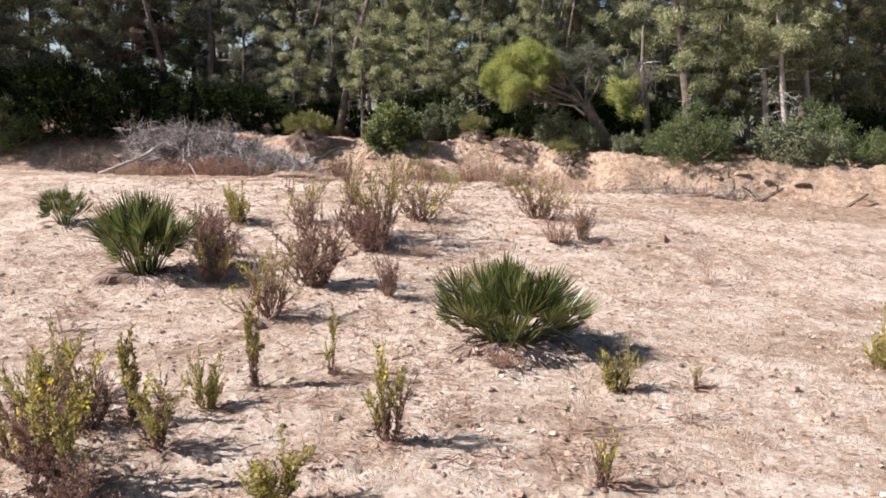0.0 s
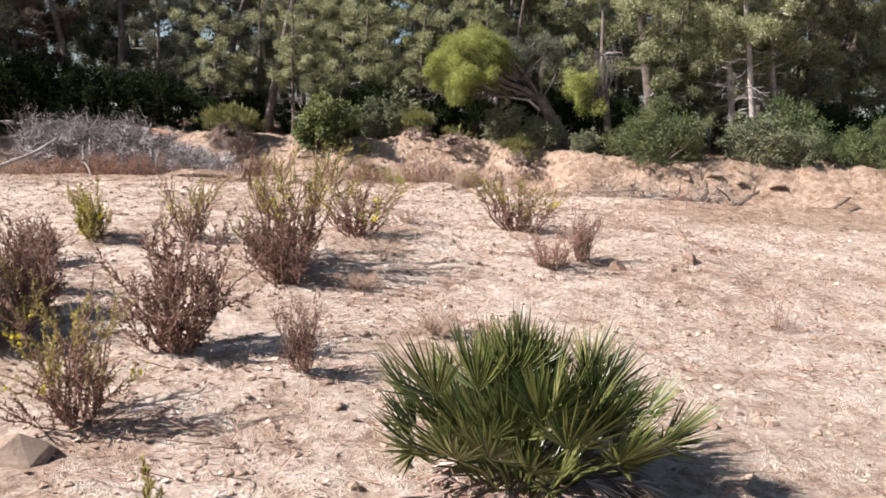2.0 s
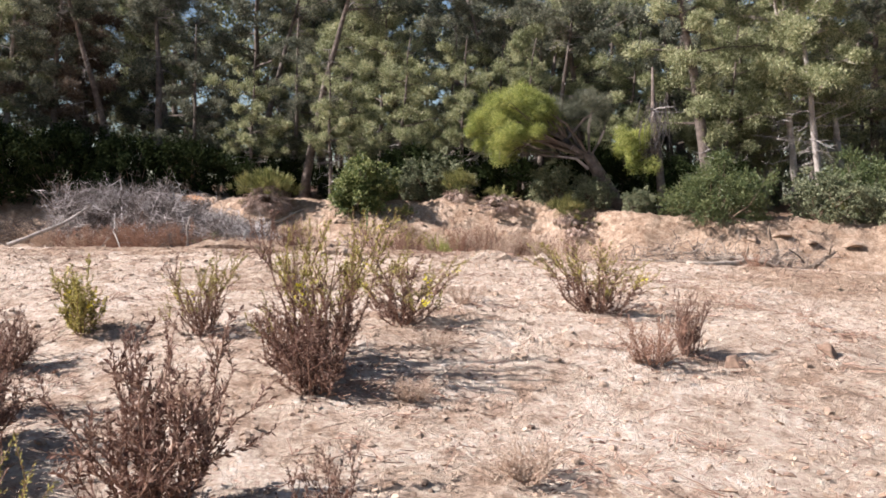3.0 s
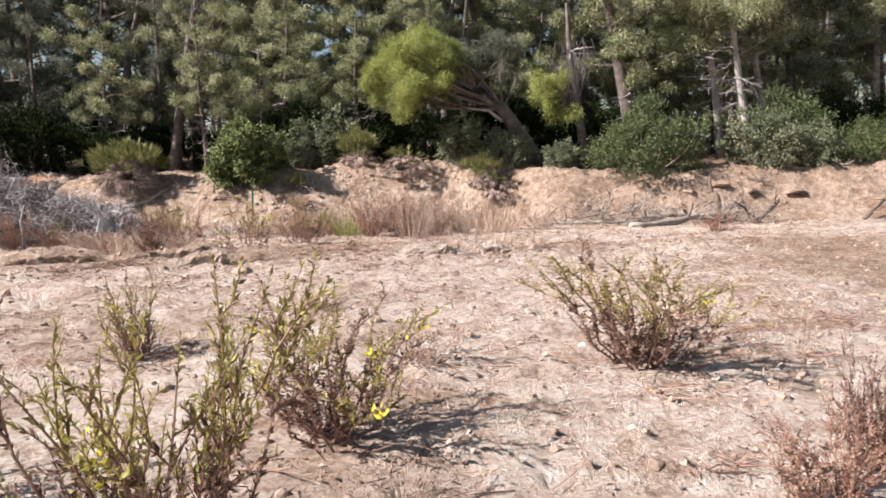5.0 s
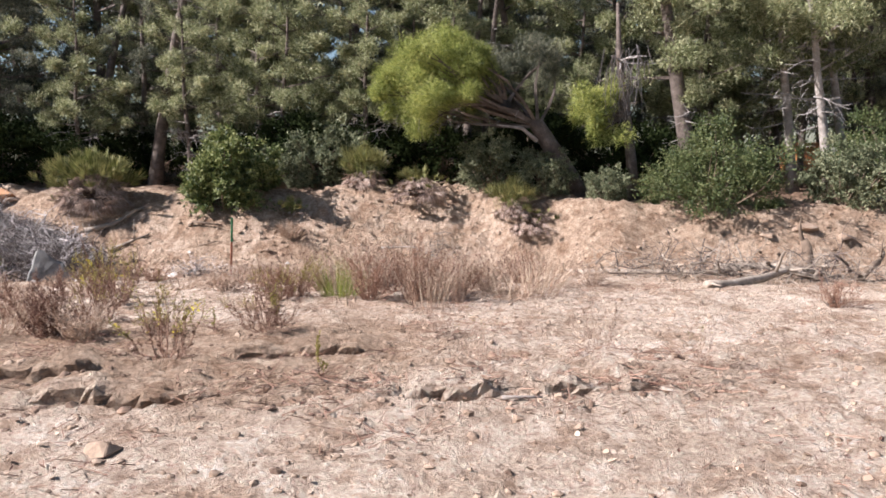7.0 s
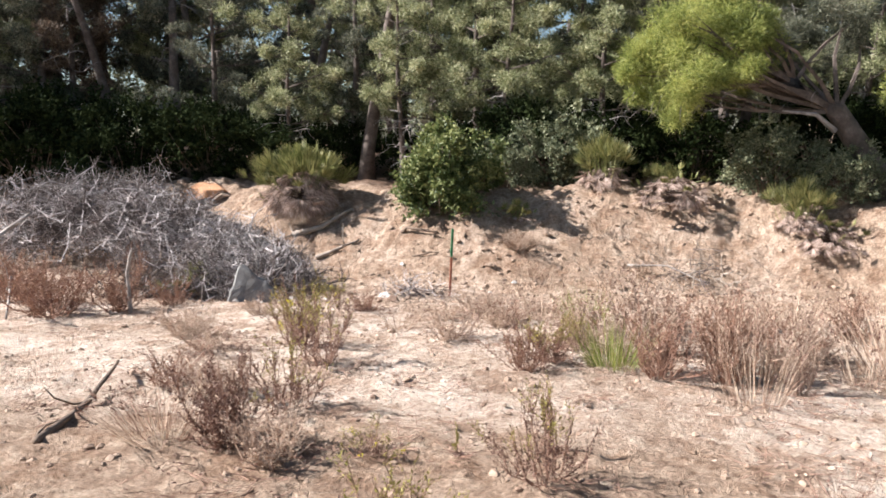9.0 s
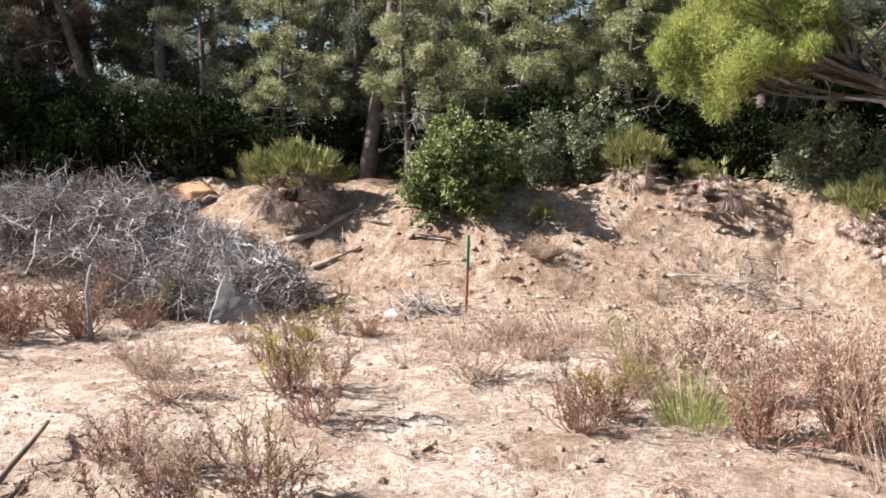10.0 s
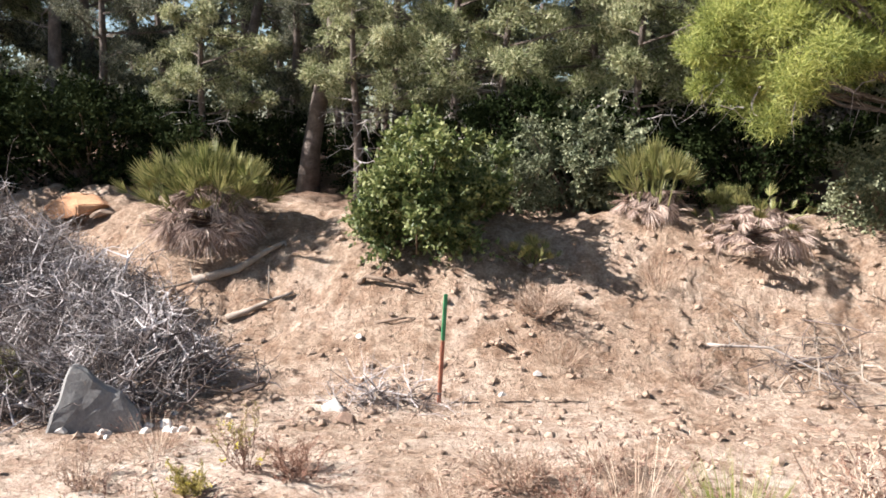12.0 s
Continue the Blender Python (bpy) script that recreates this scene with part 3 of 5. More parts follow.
# ---- the wood ----
T = random.Random(5)
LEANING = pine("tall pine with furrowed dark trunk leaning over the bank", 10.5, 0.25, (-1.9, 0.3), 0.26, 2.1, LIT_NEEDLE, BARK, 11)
STRAIGHT = pine("tall straight pine with dense green crown in shaded tones", 11.0, 0.21, (0.3, 0.1), 0.24, 2.6, SHADED_NEEDLE, BARK, 12)
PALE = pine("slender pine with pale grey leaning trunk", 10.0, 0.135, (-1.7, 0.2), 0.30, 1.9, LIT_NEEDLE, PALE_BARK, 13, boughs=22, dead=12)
BROAD = pine("broad pine with low sweeping needled boughs", 9.0, 0.18, (0.9, -0.2), 0.16, 2.7, SHADED_NEEDLE, BARK, 14, boughs=30, dead=10)
SUNNY = pine("pine with yellow-green needled crown in sunlit tones", 8.5, 0.15, (0.4, 0.3), 0.18, 2.3, LIT_NEEDLE, BARK, 15, boughs=28)


def tree_at(x, y, turn=0.0, size=1.0):
    size *= 0.88 if y < 32.5 else 1.05
    return Matrix.LocRotScale((x, y, base(x, y) - 0.05), Euler((0, 0, turn)), (size, size, size))


spread(LEANING, [tree_at(8.1, 25.6), tree_at(5.4, 30.5, 0.6, 0.9), tree_at(20.5, 30.0, -0.3), tree_at(-1.2, 33.5, 0.4, 1.05), tree_at(13.2, 33.5, 1.0)])
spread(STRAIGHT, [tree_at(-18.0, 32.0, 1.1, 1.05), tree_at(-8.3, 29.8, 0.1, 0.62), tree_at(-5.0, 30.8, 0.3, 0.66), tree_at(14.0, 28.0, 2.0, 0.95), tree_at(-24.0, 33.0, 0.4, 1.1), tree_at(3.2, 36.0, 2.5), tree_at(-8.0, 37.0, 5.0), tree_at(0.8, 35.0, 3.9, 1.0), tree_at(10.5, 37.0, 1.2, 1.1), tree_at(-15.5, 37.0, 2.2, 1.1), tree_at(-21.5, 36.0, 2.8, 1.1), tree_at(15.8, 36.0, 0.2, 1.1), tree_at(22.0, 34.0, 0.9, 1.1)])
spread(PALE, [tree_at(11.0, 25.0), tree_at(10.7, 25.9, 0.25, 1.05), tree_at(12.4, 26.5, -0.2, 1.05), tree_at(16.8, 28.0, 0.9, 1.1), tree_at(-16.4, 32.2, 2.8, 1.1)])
# pines from x -18.4 to -25.3 are added to shade the thicket, mostly unseen
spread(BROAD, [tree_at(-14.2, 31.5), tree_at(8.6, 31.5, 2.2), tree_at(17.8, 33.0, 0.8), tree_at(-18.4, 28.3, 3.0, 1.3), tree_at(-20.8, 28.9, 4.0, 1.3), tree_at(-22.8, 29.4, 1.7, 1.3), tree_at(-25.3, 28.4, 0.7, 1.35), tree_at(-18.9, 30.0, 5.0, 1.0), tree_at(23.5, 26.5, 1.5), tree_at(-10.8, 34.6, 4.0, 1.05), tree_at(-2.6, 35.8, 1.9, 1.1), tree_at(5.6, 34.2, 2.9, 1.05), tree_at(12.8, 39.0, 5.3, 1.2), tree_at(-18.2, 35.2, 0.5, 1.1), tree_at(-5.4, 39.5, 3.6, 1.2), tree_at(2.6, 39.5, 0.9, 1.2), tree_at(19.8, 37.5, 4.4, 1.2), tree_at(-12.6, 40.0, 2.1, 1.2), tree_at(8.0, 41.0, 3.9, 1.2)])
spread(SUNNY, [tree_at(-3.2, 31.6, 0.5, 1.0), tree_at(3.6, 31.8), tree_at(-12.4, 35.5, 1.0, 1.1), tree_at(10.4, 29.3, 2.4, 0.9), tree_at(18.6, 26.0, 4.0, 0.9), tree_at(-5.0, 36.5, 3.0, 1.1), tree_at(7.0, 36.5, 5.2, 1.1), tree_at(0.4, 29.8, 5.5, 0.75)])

BARE = pine("old pine with long bare dark trunk", 10.5, 0.2, (2.6, -0.2), 0.68, 2.2, SHADED_NEEDLE, BARK, 18, boughs=16, dead=14)
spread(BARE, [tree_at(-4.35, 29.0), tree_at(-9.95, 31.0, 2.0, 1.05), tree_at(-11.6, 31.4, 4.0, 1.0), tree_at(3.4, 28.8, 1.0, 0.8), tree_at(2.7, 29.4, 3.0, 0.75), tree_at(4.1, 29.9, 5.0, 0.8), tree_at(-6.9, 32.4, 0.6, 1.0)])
FRONT = pine("young pine with boughs in sunlit tones reaching over the thicket", 6.8, 0.12, (0.3, -0.7), 0.32, 1.75, LIT_NEEDLE, BARK, 16, boughs=22, per=520, long=0.12, wide=0.026, clump=0.33, dead=10)
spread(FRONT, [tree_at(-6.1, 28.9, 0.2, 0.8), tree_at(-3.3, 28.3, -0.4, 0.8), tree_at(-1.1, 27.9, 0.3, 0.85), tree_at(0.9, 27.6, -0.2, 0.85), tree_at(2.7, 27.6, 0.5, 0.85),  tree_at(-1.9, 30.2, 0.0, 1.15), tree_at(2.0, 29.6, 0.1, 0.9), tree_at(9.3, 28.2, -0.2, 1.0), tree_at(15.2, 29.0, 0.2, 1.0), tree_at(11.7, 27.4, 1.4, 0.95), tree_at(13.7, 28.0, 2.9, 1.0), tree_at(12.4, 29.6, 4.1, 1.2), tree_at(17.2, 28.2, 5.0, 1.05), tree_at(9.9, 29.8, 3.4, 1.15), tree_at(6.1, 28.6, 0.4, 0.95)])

RUSTY = pine("pine with browned dying needles", 8.5, 0.16, (0.5, -0.4), 0.35, 2.3, RUST_NEEDLE, BARK, 17, boughs=20, dead=10)
spread(RUSTY, [tree_at(-13.3, 31.8), tree_at(-15.2, 33.6, 2.0, 1.1), tree_at(16.4, 30.2, 1.0, 1.0)])


def umbrella_pine():
    """The low pine on the bank whose leaning trunk carries a flat bright crown."""
    rng = random.Random(31)
    root = thing("pine_tree", "low leaning pine with bright yellow-green umbrella crown", "pine tree", "trees of the wood", at=Matrix.Translation((5.4, 24.9, base(5.4, 24.9) - 0.1)))
    trunk, crown, shaded, twigs = Soup(), Soup(), Soup(), Soup()
    line = [Vector(p) for p in ((0, 0, -0.1), (-0.25, 0.0, 0.45), (-0.58, 0.0, 1.0), (-0.95, 0.05, 1.6), (-1.6, 0.15, 2.05), (-2.4, 0.2, 2.45))]
    trunk.tube(line, [0.27, 0.22, 0.19, 0.16, 0.12, 0.07], 9)
    middle = Vector((-3.05, 0.3, 2.5))
    for k in range(98):
        d = anyway(rng, -0.55)
        if k < 84:
            c = middle + Vector((d.x * 1.2, d.y * 1.25, d.z * 1.0)) * rng.uniform(0.6, 1.05)
        else:
            c = middle + Vector((1.95 + d.x * 0.75, 0.7 + d.y * 0.7, 0.45 + d.z * 0.55))
        c.z += 0.12 * d.x
        # bright left crown, darker right lobe: sun and shade told by needle colour
        needles(crown if k < 84 else shaded, c, rng.uniform(0.18, 0.42), 1150, rng, 0.10, 0.011, 0.9)
        if k % 2 == 0:
            limb = Soup()
            limb.tube(bent(line[3 + k % 3], c, 0.08, rng), [0.05, 0.04, 0.03, 0.018, 0.006], 4)
            part("limb", limb, BARK, root)
    for k in range(26):
        a = middle + Vector((rng.uniform(-1.2, 2.0), rng.uniform(-1.2, 0.6), rng.uniform(-0.8, -0.5)))
        twigs.tube(bent(a, a + Vector((rng.uniform(-0.35, 0.35), rng.uniform(-0.3, 0.3), -rng.uniform(0.15, 0.45))), 0.25, rng, 4), [0.007, 0.006, 0.004, 0.003, 0.0015], 3)
    snag = [Vector(p) for p in ((-1.0, -0.05, 1.3), (-1.35, -0.25, 1.55), (-1.9, -0.4, 1.62))]
    twigs.tube(snag, [0.05, 0.035, 0.012], 5)
    part("trunk", trunk, BARK, root, soft=True)
    part("crown", crown, BRIGHT_NEEDLE, root, "bright yellow-green needles")
    part("shaded_bough", shaded, SHADED_NEEDLE, root, "needles over the trunk with shade in their green")
    tagged(part("dead_twigwork", twigs, GREY_WOOD, root, "bare grey dead twigs"), kind="stuff")


umbrella_pine()


def drooping_pine():
    """A small pine with one yellowing bough and a veil of bare twigs."""
    rng = random.Random(33)
    root = thing("pine_tree", "small pine with yellowing bough and hanging grey twigs", "pine tree", "trees of the wood", at=Matrix.Translation((6.5, 24.9, base(6.5, 24.9) - 0.1)))
    trunk, crown, twigs = Soup(), Soup(), Soup()
    line = [Vector(p) for p in ((0, 0, -0.1), (-0.05, 0, 0.9), (-0.15, 0.05, 1.9), (-0.3, 0.1, 3.0), (-0.35, 0.1, 4.2))]
    trunk.tube(line, [0.15, 0.12, 0.1, 0.07, 0.03], 8)
    for k in range(22):
        c = Vector((-0.9 + rng.uniform(-0.5, 0.45), -0.35 + rng.uniform(-0.4, 0.4), 1.7 + rng.uniform(-0.55, 0.75)))
        needles(crown, c, rng.uniform(0.16, 0.28), 420, rng, 0.11, 0.015, 1.0)
        limb = Soup()
        limb.tube(bent(line[2], c, 0.08, rng), [0.03, 0.024, 0.018, 0.012, 0.005], 4)
        part("limb", limb, BARK, root)
    for k in range(46):
        a = Vector((-0.45 + rng.uniform(-0.4, 0.6), -0.3 + rng.uniform(-0.3, 0.3), 2.9 + rng.uniform(-0.4, 0.4)))
        twigs.tube(bent(a, a + Vector((rng.uniform(-0.3, 0.25), rng.uniform(-0.2, 0.2), -rng.uniform(0.4, 1.2))), 0.1, rng, 3), [0.013, 0.01, 0.007, 0.002], 3)
    for k in range(6):
        twigs.tube(bent(line[3], Vector((-0.45 + rng.uniform(-0.5, 0.6), -0.3, 2.9 + rng.uniform(-0.3, 0.4))), 0.1, rng, 3), [0.03, 0.024, 0.018, 0.01], 4)
    part("trunk", trunk, BARK, root, soft=True)
    part("crown", crown, BRIGHT_NEEDLE, root, "yellowing needles")
    tagged(part("dead_twigwork", twigs, GREY_WOOD, root, "hanging bare grey twigs"), kind="stuff")


drooping_pine()


def dead_tree():
    rng = random.Random(35)
    root = thing("dead_tree", "bare white dead tree with forked branches", "dead tree", at=Matrix.Translation((11.3, 30.0, base(11.3, 30.0) - 0.1)))
    trunk = Soup()
    line = bent(Vector((0.15, 0, 0)), Vector((-0.5, 0, 5.0)), 0.02, rng, 5)
    trunk.tube(line, [0.13, 0.12, 0.11, 0.09, 0.06, 0.03], 8)
    for end, at in (((-1.7, -0.2, 2.6), 1), ((1.3, -0.1, 2.5), 1), ((-1.3, 0.2, 4.2), 3), ((0.9, 0, 4.9), 3)):
        arm = Soup()
        arm.tube(bent(line[at], Vector(end), 0.1, rng), [0.05, 0.042, 0.032, 0.02, 0.006], 5)
        part("branch", arm, PALE_BARK, root)
    part("trunk", trunk, PALE_BARK, root, soft=True)


dead_tree()


def far_wood():
    rng = random.Random(41)
    soup, stems = Soup(), Soup()
    for k in range(84):
        x, y = rng.uniform(-62, 64), rng.uniform(44, 60)
        z = base(x, y)
        stems.tube([Vector((x, y, z)), Vector((x + rng.uniform(-0.6, 0.6), y, z + 6))], [0.18, 0.1], 6)
        for _ in range(15):
            c = Vector((x + rng.uniform(-2.6, 2.6), y + rng.uniform(-1.5, 1.5), z + rng.uniform(1.0, 12.0)))
            needles(soup, c, rng.uniform(0.8, 1.5), 90, rng, 0.45, 0.15)
    root = thing("far_wood", "distant pine wood with sunlit green crowns", "trees", kind="stuff")
    part("trunk_stand", stems, BARK, root)
    part("canopy", soup, NEEDLE, root)


far_wood()


def far_hut():
    """A small rendered hut glimpsed behind the trees."""
    root = thing("hut", "small terracotta-coloured hut behind the pines", "hut", at=Matrix.Translation((16.4, 35.0, base(16.4, 35.0))))
    wall, roof = Soup(), Soup()
    for s, (x0, x1, z0, z1) in ((wall, (-0.5, 0.5, -0.2, 0.85)), (roof, (-0.6, 0.6, 0.85, 0.98))):
        s.v = [Vector((x, y, z)) for z in (z0, z1) for x, y in ((x0, -0.5), (x1, -0.5), (x1, 0.7), (x0, 0.7))]
        s.f = [(0, 3, 2, 1), (4, 5, 6, 7), (0, 1, 5, 4), (1, 2, 6, 5), (2, 3, 7, 6), (3, 0, 4, 7)]
    part("wall", wall, TERRACOTTA, root)
    part("roof", roof, RED_STONE, root)


far_hut()

# ---- bushes ----
spread(bush("rounded green mastic bush on the earth bank", 1.65, 1.55, FRESH_MASTIC, 51, clumps=130, per=276, long=0.075, broad=0.040, ragged=0.95, low=-0.95), [on_ground(-1.85, 25.2, 0.4, 1.0, 0.32)])
spread(bush("wide dark green mastic bush on the bank edge", 2.9, 1.75, MASTIC, 52, clumps=160, per=240, long=0.06, broad=0.027, ragged=1.0), [on_ground(7.45, 23.1, 0.0, 0.88, 0.1), on_ground(13.2, 22.4, 2.0, 0.7), on_ground(-16.6, 27.6, 1.0, 0.95), on_ground(11.6, 24.3, 4.0, 0.9)])
spread(bush("grey-green bush with dusty leaves", 1.5, 1.35, SAGE, 53, clumps=80, per=190, long=0.055, broad=0.03, ragged=1.0), [on_ground(9.75, 22.6), on_ground(3.5, 25.3, 1.0, 0.95), on_ground(0.0, 26.7, 2.0, 1.15), on_ground(-0.9, 26.3, 4.1, 0.75), on_ground(0.7, 26.7, 5.1, 0.8), on_ground(4.6, 24.6, 3.0, 0.7), on_ground(11.0, 22.3, 3.0, 0.8), on_ground(5.6, 23.9, 1.7, 0.6)])
spread(bush("evergreen thicket under the pines with shade in its leaf colour", 2.8, 2.4, THICKET, 54, clumps=110, per=132, long=0.10, broad=0.05, group="thicket under the pines"),
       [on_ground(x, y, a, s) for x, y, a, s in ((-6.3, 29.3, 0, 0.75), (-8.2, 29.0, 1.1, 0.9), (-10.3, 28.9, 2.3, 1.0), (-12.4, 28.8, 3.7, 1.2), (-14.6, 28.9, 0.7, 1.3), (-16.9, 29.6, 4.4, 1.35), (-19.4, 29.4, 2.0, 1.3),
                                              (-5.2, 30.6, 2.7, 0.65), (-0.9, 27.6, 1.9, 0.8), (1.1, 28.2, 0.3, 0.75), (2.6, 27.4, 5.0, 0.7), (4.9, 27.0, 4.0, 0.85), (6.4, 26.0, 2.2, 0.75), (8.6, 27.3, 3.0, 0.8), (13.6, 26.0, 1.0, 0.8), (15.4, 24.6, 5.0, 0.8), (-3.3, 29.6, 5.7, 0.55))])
spread(bush("sunlit yellow-green shrub deep in the wood", 3.0, 3.2, NEEDLE, 55, clumps=70, per=110, long=0.12, broad=0.05, group="thicket under the pines"),
       [on_ground(x, y, a, s) for x, y, a, s in ((-12.8, 33.2, 0, 0.8), (-9.0, 33.6, 1.1, 0.8), (-6.2, 32.0, 2.3, 0.8), (-1.6, 31.4, 3.7, 0.85), (1.8, 31.5, 0.7, 0.8), (6.8, 30.3, 2.0, 0.8), (12.0, 31.5, 1.0, 0.9), (16.6, 31.0, 5.0, 0.9), (-16.2, 34.0, 4.0, 0.9), (4.8, 33.0, 3.0, 0.9))])

# ---- dwarf palms ----
spread(dwarf_palm("dense green dwarf fan palm standing alone in the field", 1.18, 0.58, 61, fans=104, dead=44, upright=0.28, long=0.47), [on_ground(1.26, 4.8)])
spread(dwarf_palm("green dwarf fan palm with upright fronds", 0.95, 0.72, 62, fans=70, dead=40, upright=0.42, long=0.46), [on_ground(-2.05, 6.35)])
spread(dwarf_palm("small young dwarf fan palm", 0.6, 0.42, 63, fans=28, dead=5, upright=0.3), [on_ground(-3.85, 8.3)])
spread(dwarf_palm("sunburnt dwarf palm with thick skirt of dead fronds", 1.35, 1.2, 64, fans=120, dead=200, leaf=PALM_OLIVE, upright=0.36, skirt=0.55, long=0.62), [on_ground(-4.7, 25.5, 0, 1.0, 0.08)])
spread(dwarf_palm("spiky dwarf palm clump on eroded bank", 0.9, 0.82, 65, fans=46, dead=64, leaf=PALM_OLIVE, upright=0.6, skirt=0.32, long=0.6),
       [on_ground(0.85, 25.6, 0, 1, 0.1), on_ground(3.75, 24.2, 4.0, 0.9), on_ground(1.75, 25.9, 1.5, 0.45), on_ground(2.1, 26.6, 3.3, 0.45), on_ground(3.6, 26.0, 3.0, 0.85), on_ground(10.4, 22.6, 2.2, 0.6)])
spread(dwarf_palm("half-dead dwarf palm with brown hanging fronds on eroded mound", 1.3, 0.75, 67, fans=16, dead=130, leaf=PALM_OLIVE, upright=0.2, skirt=0.62, long=0.6), [on_ground(1.95, 25.15, 0.5, 1.0, 0.15), on_ground(4.15, 24.0, 2.5, 0.8, 0.15)])
spread(dwarf_palm("low dwarf palm sprawling on bare earth", 0.7, 0.35, 66, fans=24, dead=18, leaf=PALM_OLIVE, upright=0.15, skirt=0.1), [on_ground(-0.65, 24.75), on_ground(-5.15, 21.95, 1.3, 1.3), on_ground(-5.3, 25.6, 2.0, 0.9)])

